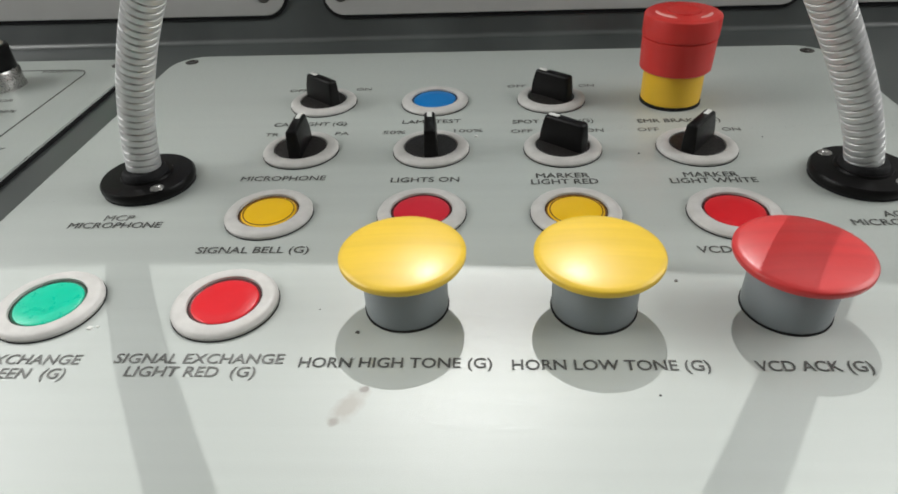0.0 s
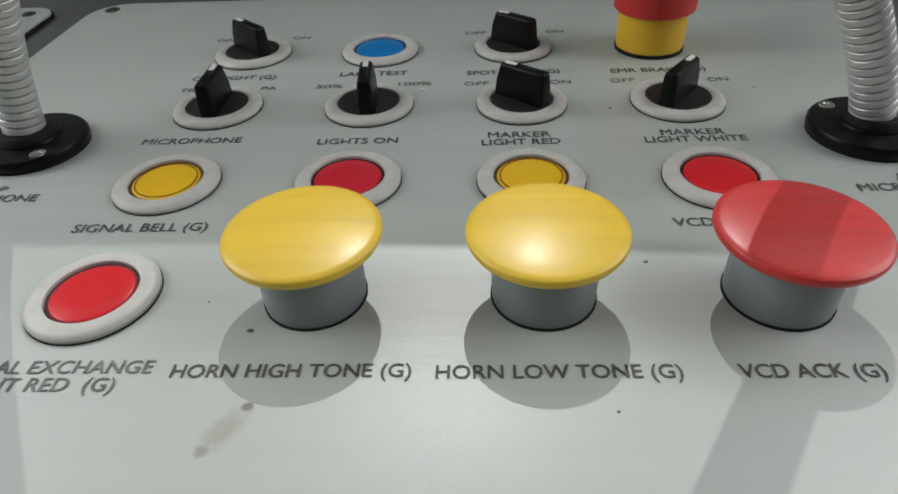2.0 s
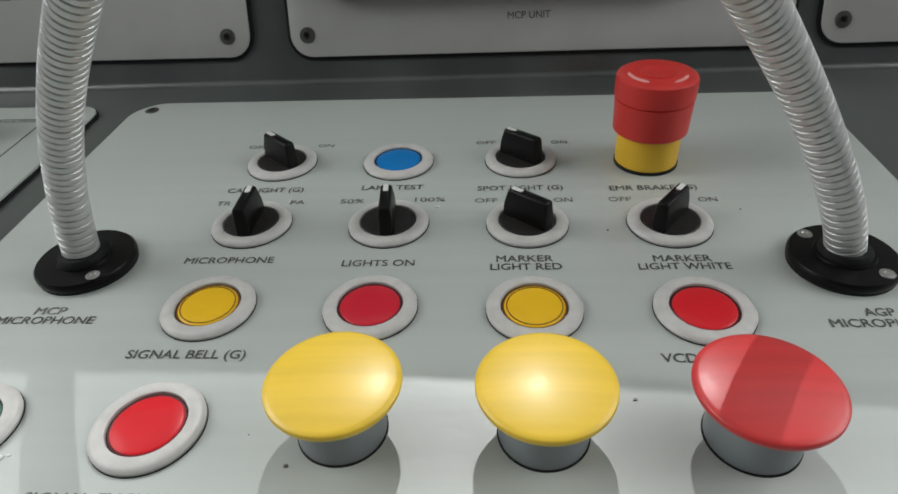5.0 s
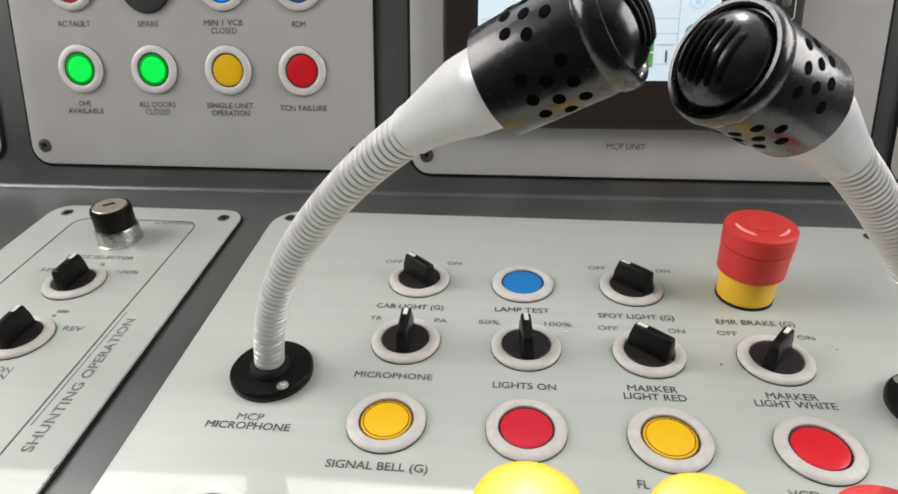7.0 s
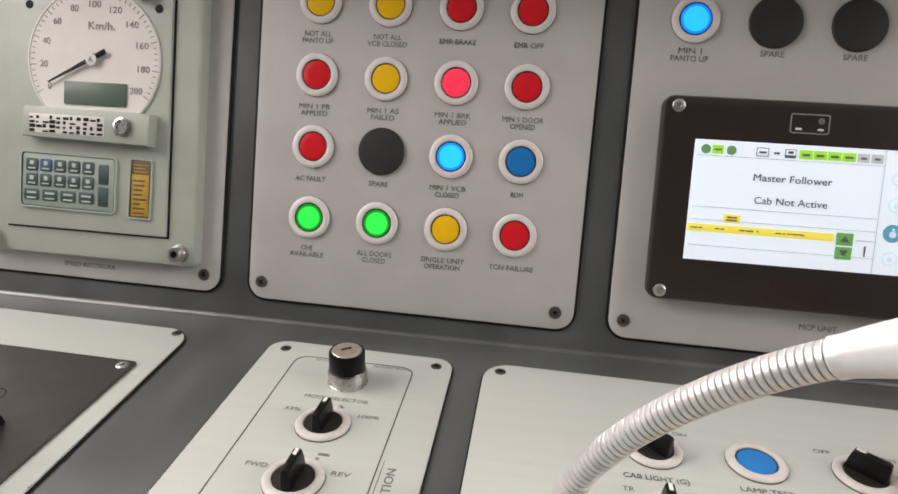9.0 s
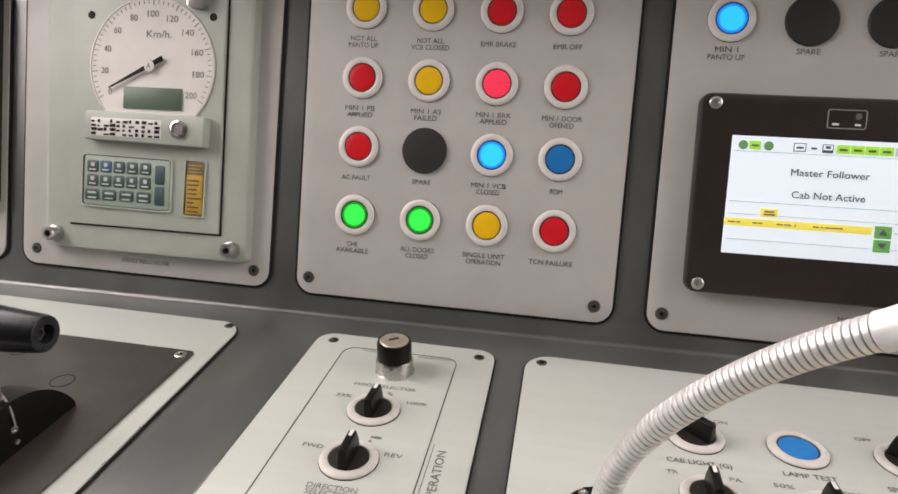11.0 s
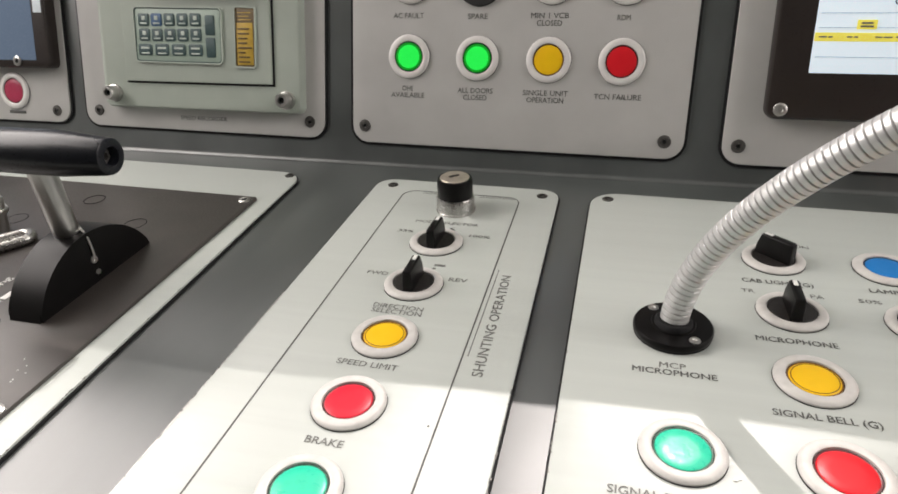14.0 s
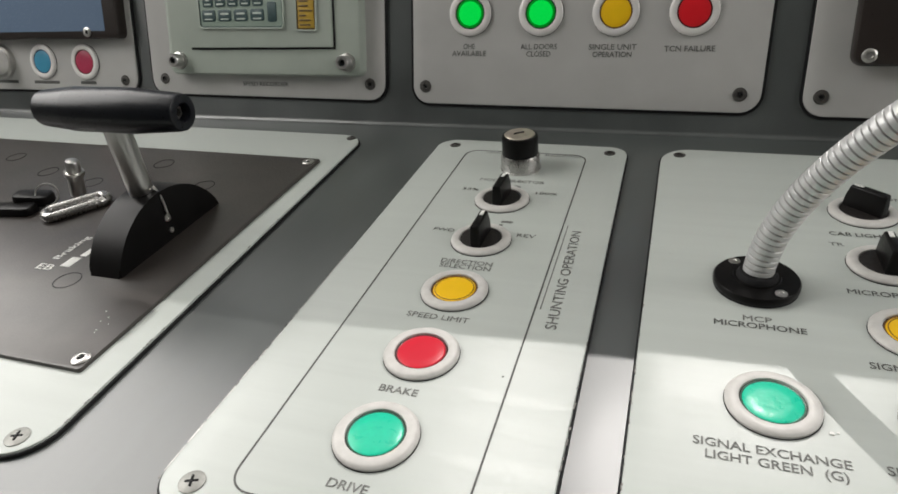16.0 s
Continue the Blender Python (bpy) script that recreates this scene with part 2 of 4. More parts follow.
OCHRE = mat("ochre_label", (0.47, 0.30, 0.03), 0.5, 0, 0.15, 160, bump=0)
OCHREDK = mat("brown_label", (0.12, 0.075, 0.02), 0.5, 0, 0.15, 160, bump=0)
SCREENWHITE = mat("lit_screen_white", (0.66, 0.78, 0.86), 0.25, 0, 0.02, 30, bump=0, emit=0.42)
SCREENGREEN = mat("lit_screen_green", (0.33, 0.75, 0.06), 0.25, 0, 0.02, 30, bump=0, emit=0.28)
SCREENDKGREEN = mat("lit_screen_dark_green", (0.10, 0.25, 0.10), 0.25, 0, 0.02, 30, bump=0, emit=0.4)
SCREENMIDGREEN = mat("lit_screen_mid_green", (0.12, 0.36, 0.09), 0.25, 0, 0.05, 30, bump=0, emit=0.28)
SCREENPALE = mat("lit_screen_pale_blue", (0.50, 0.68, 0.80), 0.25, 0, 0.02, 30, bump=0, emit=0.36)
SCREENYEL = mat("lit_screen_yellow", (0.85, 0.76, 0.12), 0.25, 0, 0.02, 30, bump=0, emit=0.28)
SCREENGREY = mat("lit_screen_grey", (0.50, 0.55, 0.57), 0.25, 0, 0.02, 30, bump=0, emit=0.28)
SCREENINK = mat("screen_dark_print", (0.13, 0.14, 0.16), 0.3, 0, 0.02, 30, bump=0)
SCREENBLUE = mat("lit_screen_blue", (0.10, 0.33, 0.46), 0.25, 0, 0.02, 30, bump=0, emit=0.28)
SCREENDIM = mat("dim_blue_screen", (0.10, 0.14, 0.20), 0.22, 0, 0.05, 12, bump=0, emit=0.35)
WALL = mat("cab_wall_paint", (0.22, 0.22, 0.21), 0.6, 0, 0.06, 8)
FLOORM = mat("grey_floor", (0.09, 0.09, 0.088), 0.6, 0, 0.15, 20)
CEIL = mat("white_ceiling", (0.62, 0.62, 0.60), 0.6, 0, 0.04, 8)

# ---------------------------------------------------------------- shapes


def thing(name, m, label, category, group="", kind=""):
    ob = new(name)
    ob.empty_display_size = 0.01
    ob.matrix_world = m
    return tagged(ob, label, category, group, kind)


def mesh_of(name, bm, material, smooth=40):
    me = bpy.data.meshes.new(name)
    bmesh.ops.recalc_face_normals(bm, faces=bm.faces[:])
    for f in bm.faces:
        f.smooth = True
    for e in bm.edges:
        if len(e.link_faces) == 2 and e.calc_face_angle() > radians(smooth):
            e.smooth = False
    bm.to_mesh(me)
    bm.free()
    me.materials.append(material)
    return me


def part(name, bm, material, parent, label="", at=None):
    """One mesh under a thing; bm is a bmesh, or a mesh that alike parts share."""
    me = bm if isinstance(bm, bpy.types.Mesh) else mesh_of(name, bm, material)
    ob = new(name, me)
    ob.parent = parent
    if at is not None:
        ob.matrix_local = at
    if label:
        ob["label"] = label
    return ob


def outline(corners, r, seg=7):
    """A rounded outline of a convex polygon, counter-clockwise."""
    pts, n = [], len(corners)
    for i in range(n):
        p, a, b = (Vector(corners[j % n]) for j in (i, i - 1, i + 1))
        u, v = (a - p).normalized(), (b - p).normalized()
        half = math.acos(max(-1, min(1, u.dot(v)))) / 2
        d = r / math.tan(half)
        c = p + (u + v).normalized() * (r / math.sin(half))
        s, e = p + u * d - c, p + v * d - c
        a0 = math.atan2(s.y, s.x)
        turn = (math.atan2(e.y, e.x) - a0 + math.pi) % (2 * math.pi) - math.pi
        for k in range(seg + 1):
            t = a0 + turn * k / seg
            pts.append((c.x + r * math.cos(t), c.y + r * math.sin(t)))
    return pts


def inset(corners, d):
    n, res = len(corners), []
    for i in range(n):
        p, a, b = (Vector(corners[j % n]) for j in (i, i - 1, i + 1))
        u, v = (a - p).normalized(), (b - p).normalized()
        half = math.acos(max(-1, min(1, u.dot(v)))) / 2
        res.append(tuple(p + (u + v).normalized() * (d / math.sin(half))))
    return res


def loft(rings, caps=(True, True), closed=True):
    bm = bmesh.new()
    vs = [[bm.verts.new(p) for p in ring] for ring in rings]
    for a, b in zip(vs, vs[1:]):
        n = len(a)
        for i in range(n if closed else n - 1):
            j = (i + 1) % n
            bm.faces.new((a[i], a[j], b[j], b[i]))
    if caps[0]:
        bm.faces.new(vs[0][::-1])
    if caps[1]:
        bm.faces.new(vs[-1])
    return bm


def slab(corners, r, z0, z1, bev=0.0005, seg=7):
    o = outline(corners, r, seg)
    rings = [[(x, y, z0) for x, y in o], [(x, y, z1 - bev) for x, y in o]]
    for f in (0.35, 1.0):
        rings.append([(x, y, z1 - bev + bev * (f if f == 1 else 0.75)) for x, y in outline(inset(corners, bev * f), max(r - bev * f, 0.0001), seg)])
    return loft(rings)


def rect(cx, cy, w, h):
    return [(cx - w / 2, cy - h / 2), (cx + w / 2, cy - h / 2), (cx + w / 2, cy + h / 2), (cx - w / 2, cy + h / 2)]


def block(cx, cy, w, h, z0, z1, r=0.001, bev=0.0005):
    return slab(rect(cx, cy, w, h), r, z0, z1, bev, 3)


def lathe(profile, seg=48):
    rings = [[(r * math.cos(2 * math.pi * k / seg), r * math.sin(2 * math.pi * k / seg), z) for k in range(seg)] for r, z in profile]
    return loft(rings)


def frame_ring(corners, r, width, z0, z1):
    """A thin raised line that runs round a rounded outline."""
    o, i = outline(corners, r), outline(inset(corners, width), max(r - width, 0.0003))
    bm = bmesh.new()
    n = len(o)
    rows = [[bm.verts.new((x, y, z)) for x, y in ring] for ring, z in ((o, z0), (o, z1), (i, z1), (i, z0))]
    for a, b in zip(rows, rows[1:] + rows[:1]):
        for k in range(n):
            j = (k + 1) % n
            bm.faces.new((a[k], a[j], b[j], b[k]))
    return bm


def tube(points, radii, seg=20, caps=(True, True)):
    """A round tube along points with a radius at each."""
    rings = []
    ref = None
    for i, p in enumerate(points):
        p = Vector(p)
        t = (Vector(points[min(i + 1, len(points) - 1)]) - Vector(points[max(i - 1, 0)])).normalized()
        if ref is None:
            ref = t.orthogonal().normalized()
        ref = (ref - t * ref.dot(t)).normalized()
        b = t.cross(ref)
        r = radii[i] if hasattr(radii, "__len__") else radii
        rings.append([p + (ref * math.cos(2 * math.pi * k / seg) + b * math.sin(2 * math.pi * k / seg)) * r for k in range(seg)])
    return loft(rings, caps)


def join(*bms):
    res = bmesh.new()
    for b in bms:
        me = bpy.data.meshes.new("tmp")
        b.to_mesh(me)
        b.free()
        res.from_mesh(me)
        bpy.data.meshes.remove(me)
    return res


def moved(bm, m):
    bm.transform(m)
    return bm


INKS = {}


def lettering(parent, text, x, y, w, h, z=0.0, turn=0.0, material=None, name="lettering"):
    """Printed words centred at x, y, w wide and h high."""
    material = material or INK
    key = (text, round(w, 4), h, material.name)
    if key not in INKS:
        cu = bpy.data.curves.new("words", "FONT")
        cu.body, cu.align_x, cu.resolution_u, cu.bevel_depth = text, "CENTER", 3, 0.011
        cu.bevel_resolution = 0
        tmp = new("words", cu)
        bpy.context.view_layer.update()
        me = bpy.data.meshes.new_from_object(tmp.evaluated_get(bpy.context.evaluated_depsgraph_get()))
        bpy.data.objects.remove(tmp)
        xs, ys = [v.co.x for v in me.vertices], [v.co.y for v in me.vertices]
        sx, sy = w / (max(xs) - min(xs)), h / 0.70
        cx = (max(xs) + min(xs)) / 2
        for v in me.vertices:
            v.co = ((v.co.x - cx) * sx, (v.co.y - 0.35) * sy, v.co.z * 0.004)
        me.materials.clear()
        me.materials.append(material)
        INKS[key] = me
    ob = new(name, INKS[key])
    ob.parent = parent
    ob.matrix_local = pose(x, y, z + 0.0002, 0, 0, turn)
    return ob


def desk(x, y, h=0.0, turn=0.0):
    return pose(x, y, DESK + h, 0, 0, turn)


LEAN = 16.5
REAR0 = pose(0, 0.4639, DESK + 0.02815, 90 - LEAN)


def rear(u, v, h=0.0, turn=0.0):
    return REAR0 @ pose(u, v, h, 0, 0, turn)


# ---------------------------------------------------------------- the cab


def sheet_box(name, x0, x1, y0, y1, z0, z1, material, label, category, bev=0.004):
    bm = bmesh.new()
    bmesh.ops.create_cube(bm, size=1, matrix=Matrix.LocRotScale(((x0 + x1) / 2, (y0 + y1) / 2, (z0 + z1) / 2), None, (x1 - x0, y1 - y0, z1 - z0)))
    bmesh.ops.bevel(bm, geom=bm.edges[:], offset=bev, segments=1, affect="EDGES")
    return tagged(new(name, mesh_of(name, bm, material)), label, category, kind="structure")


def wall_with_opening(name, span, thick, z0, z1, hole, along, label):
    """A wall along x or y with one window opening; hole = (a0, a1, z0, z1)."""
    bm = bmesh.new()
    a0, a1 = span
    h0, h1, hz0, hz1 = hole
    for s0, s1, q0, q1 in ((a0, h0, z0, z1), (h1, a1, z0, z1), (h0, h1, z0, hz0), (h0, h1, hz1, z1)):
        c = ((s0 + s1) / 2, (thick[0] + thick[1]) / 2, (q0 + q1) / 2)
        d = (s1 - s0, thick[1] - thick[0], q1 - q0)
        if along == "y":
            c, d = (c[1], c[0], c[2]), (d[1], d[0], d[2])
        bmesh.ops.create_cube(bm, size=1, matrix=Matrix.LocRotScale(c, None, d))
    return tagged(new(name, mesh_of(name, bm, WALL)), label, "wall", kind="structure")


# unseen shell added round the desk to admit, block and bounce light
sheet_box("floor", -1.35, 1.35, -1.45, 1.05, -0.05, 0, FLOORM, "unseen grey floor added below the desk", "floor")
sheet_box("ceiling", -1.35, 1.35, -1.45, 1.05, 2.25, 2.3, CEIL, "unseen white ceiling added to bounce light", "ceiling")
sheet_box("wall_back", -1.27, 1.27, -1.45, -1.40, 0, 2.25, DARKWALL, "unseen dark grey back wall added to hold down reflections", "wall")
wall_with_opening("wall_front", (-1.27, 1.27), (0.95, 1.02), 0, 2.25, (-1.2, 1.2, 1.20, 2.17), "x", "unseen mid-grey cab front added with a wide windscreen opening")
wall_with_opening("wall_left", (-1.45, 1.02), (-1.34, -1.28), 0, 2.25, (-0.26, 0.89, 1.18, 2.08), "y", "unseen mid-grey cab side added with a window opening")
wall_with_opening("wall_right", (-1.45, 1.02), (1.28, 1.34), 0, 2.25, (-0.23, 0.92, 1.18, 2.08), "y", "unseen mid-grey cab side added with a window opening")
bm = bmesh.new()
bmesh.ops.create_cube(bm, size=1, matrix=Matrix.LocRotScale((0, 0, -0.25), None, (60, 60, 0.02)))
tagged(new("ground", mesh_of("ground", bm, FLOORM)), "unseen grey ground added outside the cab shell", "ground", kind="structure")

# ---------------------------------------------------------------- the desk itself

console = thing("driver_console", pose(0, 0, 0), "dark grey painted sheet-metal driver's console with sloping instrument wall", "console", kind="structure")
X0, X1 = -1.15, 0.75


def swept(profile, x0, x1):
    return loft([[(x0, y, z) for y, z in profile], [(x1, y, z) for y, z in profile]])


fold = []
for k in range(9):
    a = radians(-90 + (90 - LEAN) * k / 8)
    fold.append((0.4530 + 0.005 * math.cos(a), DESK + 0.002 + 0.005 * math.sin(a)))
up = Vector((math.sin(radians(LEAN)), math.cos(radians(LEAN))))
back = Vector((0.4639, DESK + 0.02815)) + Vector((math.cos(radians(LEAN)), -math.sin(radians(LEAN)))) * 0.003
top = back + up * 0.325
front = [(0.03, 0.02), (0.03, DESK - 0.02), (0.034, DESK - 0.009), (0.043, DESK - 0.0035), (0.055, DESK - 0.003)]
part("desk_sheet", swept(front + fold + [tuple(back), tuple(top), (top.x + 0.03, top.y), (0.62, 0.02)], X0, X1), SHEET, console)
# unseen hood added to keep sun off the rear desk; its front edge draws back a little in the middle
rings = []
for k in range(41):
    x = X0 + (X1 - X0) * k / 40
    edge = 0.2010 - 0.0140 * min(1.0, ((x + 0.06) / 0.24) ** 2) + 0.8 * (top.y + 0.005 - DESK)
    rings.append([(x, y, z) for y, z in ((edge, top.y - 0.008), (edge - 0.003, top.y - 0.002), (edge, top.y + 0.005), (0.90, top.y + 0.012), (0.949, top.y - 0.02), (top.x + 0.02, top.y - 0.01))])
part("shade_hood", loft(rings), HOOD, console, "unseen matt grey hood added above the instruments to shade the desk")

# ---------------------------------------------------------------- panels

SCREW_HEAD = mesh_of("screw_head", lathe([(0.0001, 0), (0.0040, 0), (0.0041, 0.0003), (0.0036, 0.0006), (0.0022, 0.0007), (0.0018, -0.0004), (0.0001, -0.0004)], 20), SCREW)
CROSS_HEAD = mesh_of("screw_head", lathe([(0.0001, 0), (0.0052, 0), (0.0052, 0.0004), (0.0040, 0.0009), (0.0001, 0.0010)], 24), DULLSCREW)
CROSS_SLOT = mesh_of("slot", join(block(0, 0, 0.0052, 0.0010, 0, 0.0004, 0.0003, 0.0001), moved(block(0, 0, 0.0052, 0.0010, 0.0001, 0.0005, 0.0003, 0.0001), pose(0, 0, 0, 0, 0, 90))), GASKET)
REAR_HEAD = mesh_of("screw_head", lathe([(0.0001, 0), (0.0050, 0), (0.0050, 0.0004), (0.0045, 0.0010), (0.0022, 0.0012), (0.0019, -0.0006), (0.0001, -0.0006)], 20), SCREW)
REAR_SOCKET = mesh_of("socket", lathe([(0.0001, 0), (0.0015, 0), (0.0015, 0.0003), (0.0001, 0.0003)], 6), GASKET)
PALE_HEAD = mesh_of("screw_head", lathe([(0.0001, 0), (0.0046, 0), (0.0046, 0.0006), (0.0038, 0.0012), (0.0022, 0.0012), (0.0017, 0.0002), (0.0001, 0.0002)], 24), PALESCREW)


def screw(parent, x, y, z=0.0, kind="dark", turn=20):
    me = {"dark": SCREW_HEAD, "rear": REAR_HEAD, "cross": CROSS_HEAD, "pale": PALE_HEAD}[kind]
    s = part("screw", me, None, parent, {"dark": "dark countersunk screw", "rear": "dark socket screw", "cross": "cross-head steel screw", "pale": "bright socket screw"}[kind], pose(x, y, z, 0, 0, turn))
    if kind == "cross":
        part("slot", CROSS_SLOT, None, s, "", pose(0, 0, 0.0008))
    if kind == "rear":
        part("socket", REAR_SOCKET, None, s, "", pose(0, 0, 0.0001))
    return s


def panel(m, corners, r, material, label, thick=0.003, gap=0.0010, group=""):
    """A plate on a black gasket; the plate's face is at z = 0."""
    p = thing("control_panel", m, label, "panel", group)
    o = [(Vector(c)) for c in corners]
    mid = sum(o, Vector((0, 0))) / len(o)
    wide = [tuple(c + Vector((math.copysign(gap, c.x - mid.x), math.copysign(gap, c.y - mid.y)))) for c in o]
    part("gasket", slab(wide, r + gap, -thick, -thick + 0.0018, 0.0004), GASKET, p, "black rubber gasket")
    part("plate", slab(corners, r, -thick + 0.0009, 0, 0.0007), material, p)
    return p


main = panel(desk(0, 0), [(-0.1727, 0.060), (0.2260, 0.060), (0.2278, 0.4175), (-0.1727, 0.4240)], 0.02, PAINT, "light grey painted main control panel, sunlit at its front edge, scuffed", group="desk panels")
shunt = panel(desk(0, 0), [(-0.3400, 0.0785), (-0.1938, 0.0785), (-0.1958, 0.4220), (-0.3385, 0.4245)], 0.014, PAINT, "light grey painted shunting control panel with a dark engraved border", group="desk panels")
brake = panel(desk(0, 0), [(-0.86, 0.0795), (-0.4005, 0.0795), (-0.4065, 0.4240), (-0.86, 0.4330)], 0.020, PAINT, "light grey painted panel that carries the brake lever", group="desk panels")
for px, py in ((-0.1607, 0.4128), (0.2150, 0.4070)):
    screw(main, px, py)
for px, py in ((-0.3248, 0.4127), (-0.2078, 0.4104)):
    screw(shunt, px, py)
screw(shunt, -0.3254, 0.0889, 0, "cross")
screw(shunt, -0.203, 0.0905, 0, "cross")
screw(brake, -0.4165, 0.4173)
screw(brake, -0.4148, 0.0897, 0, "cross")
part("border_line", frame_ring([(-0.3122, 0.0895), (-0.2218, 0.0895), (-0.2225, 0.4045), (-0.3122, 0.4055)], 0.010, 0.0008, 0, 0.0002), INK, shunt, "dark engraved border line")

part("scribed_line", slab([(-0.2201, 0.2197), (-0.2196, 0.2197), (-0.2196, 0.3025), (-0.2201, 0.3025)], 0.0001, 0, 0.0002, 0.00005, 2), PALEINK, shunt, "thin pale scribed line")

CAP = 0.0040
for words, x, y, w in (
        ("CAB LIGHT (G)", -0.0633, 0.3174, 0.0372), ("LAMP TEST", -0.0020, 0.3180, 0.0294), ("SPOT LIGHT (G)", 0.0579, 0.3158, 0.0395),
        ("EMR BRAKE (G)", 0.1182, 0.3142, 0.0392), ("MICROPHONE", -0.0632, 0.2625, 0.0375), ("LIGHTS ON", -0.0010, 0.2598, 0.0294),
        ("MARKER", 0.0576, 0.2619, 0.0226), ("LIGHT RED", 0.0579, 0.2567, 0.0279), ("MARKER", 0.1188, 0.2612, 0.0224), ("LIGHT WHITE", 0.1187, 0.2562, 0.0351),
        ("SIGNAL BELL (G)", -0.0612, 0.2094, 0.0424), ("FL", 0.0453, 0.2083, 0.0046), ("VCD", 0.1055, 0.2079, 0.0119),
        ("MCP", -0.1227, 0.2320, 0.0122), ("MICROPHONE", -0.1221, 0.2268, 0.0382), ("AGP", 0.1781, 0.2297, 0.0104), ("MICROPHONE", 0.1785, 0.2242, 0.0380),
        ("SIGNAL EXCHANGE", -0.0611, 0.1540, 0.0520), ("LIGHT RED  (G)", -0.0619, 0.1487, 0.0392), ("HORN HIGH TONE (G)", -0.0018, 0.1526, 0.0570),
        ("HORN LOW TONE (G)", 0.0604, 0.1520, 0.0561), ("VCD ACK (G)", 0.1170, 0.1519, 0.0319), ("SIGNAL EXCHANGE", -0.1236, 0.1534, 0.0519), ("LIGHT GREEN  (G)", -0.1224, 0.1477, 0.0458)):
    lettering(main, words, x, y, w, CAP, material=PALEINK if words.startswith(("SIGNAL EX", "LIGHT RED  ", "LIGHT GREEN", "MCP")) else INK)
for words, x, y, w in (("OFF", -0.0797, 0.3619, 0.0104), ("ON", -0.0428, 0.3621, 0.0086), ("OFF", 0.0420, 0.3617, 0.0102), ("ON", 0.0797, 0.3606, 0.0085),
                       ("TR", -0.0800, 0.3060, 0.0070), ("PA", -0.0450, 0.3061, 0.0070), ("50%", -0.0194, 0.3063, 0.0113), ("100%", 0.0166, 0.3068, 0.0140),
                       ("OFF", 0.0422, 0.3053, 0.0103), ("ON", 0.0767, 0.3049, 0.0085), ("OFF", 0.1018, 0.3048, 0.0100), ("ON", 0.1398, 0.3036, 0.0084)):
    lettering(main, words, x, y, w, 0.0035, material=PALEINK)
for words, x, y, w, h in (("MODE SELECTOR", -0.2665, 0.3566, 0.0445, 0.0036), ("33%", -0.2911, 0.3411, 0.0112, 0.0033), ("%", -0.2605, 0.3487, 0.0042, 0.0032), ("100%", -0.2400, 0.3413, 0.0140, 0.0033),
                          ("FWD", -0.2915, 0.2862, 0.0132, 0.0037), ("REV", -0.2414, 0.2868, 0.0112, 0.0037),
                          ("DIRECTION", -0.2676, 0.2536, 0.0292, CAP), ("SELECTION", -0.2672, 0.2489, 0.0290, CAP),
                          ("SPEED LIMIT", -0.2672, 0.2037, 0.0320, CAP), ("BRAKE", -0.2670, 0.1521, 0.0176, CAP), ("DRIVE", -0.2668, 0.1019, 0.0163, CAP)):
    lettering(shunt, words, x, y, w, h, material=PALEINK)
for x0, x1, y0, y1 in ((-0.2600, -0.2528, 0.3000, 0.3022), (-0.2602, -0.2580, 0.2962, 0.2980)):
    part("print_bar", block((x0 + x1) / 2, (y0 + y1) / 2, x1 - x0, y1 - y0, 0, 0.0002, 0.0004, 0.0001), PALEINK, shunt)
lettering(shunt, "NORMAL", -0.2865, 0.4020, 0.020, 0.0030, material=PALEINK)
lettering(shunt, "SHUNTING", -0.2400, 0.4015, 0.026, 0.0030, material=PALEINK)
lettering(shunt, "SHUNTING OPERATION", -0.2132, 0.2511, 0.0912, 0.0053, turn=91, material=PALEINK)

# rear wall panels
p0 = panel(rear(0, 0), [(-0.975, -0.0085), (-0.6655, -0.0085), (-0.6650, 0.28), (-0.975, 0.28)], 0.014, REARPAINT, "grey painted instrument panel with a dark display", gap=0.0022, group="rear panels")
p1 = panel(rear(0, 0), [(-0.6465, -0.0092), (-0.4020, -0.0114), (-0.3990, 0.28), (-0.6465, 0.28)], 0.014, REARPAINT, "grey painted instrument panel round the speed recorder", gap=0.0022, group="rear panels")
p2 = panel(rear(0, 0), [(-0.3757, -0.0126), (-0.1092, -0.0144), (-0.1065, 0.28), (-0.3750, 0.28)], 0.014, REARPAINT, "grey painted panel with sixteen indicator lamps", gap=0.0022, group="rear panels")
p3 = panel(rear(0, 0), [(-0.0825, -0.0155), (0.2290, -0.0168), (0.2290, 0.28), (-0.0815, 0.28)], 0.014, REARPAINT, "grey painted instrument panel with a lit display", gap=0.0022, group="rear panels")
p4 = panel(rear(0, 0), [(0.2455, -0.0168), (0.56, -0.0168), (0.56, 0.28), (0.2455, 0.28)], 0.014, REARPAINT, "plain grey painted end panel", gap=0.0022, group="rear panels")
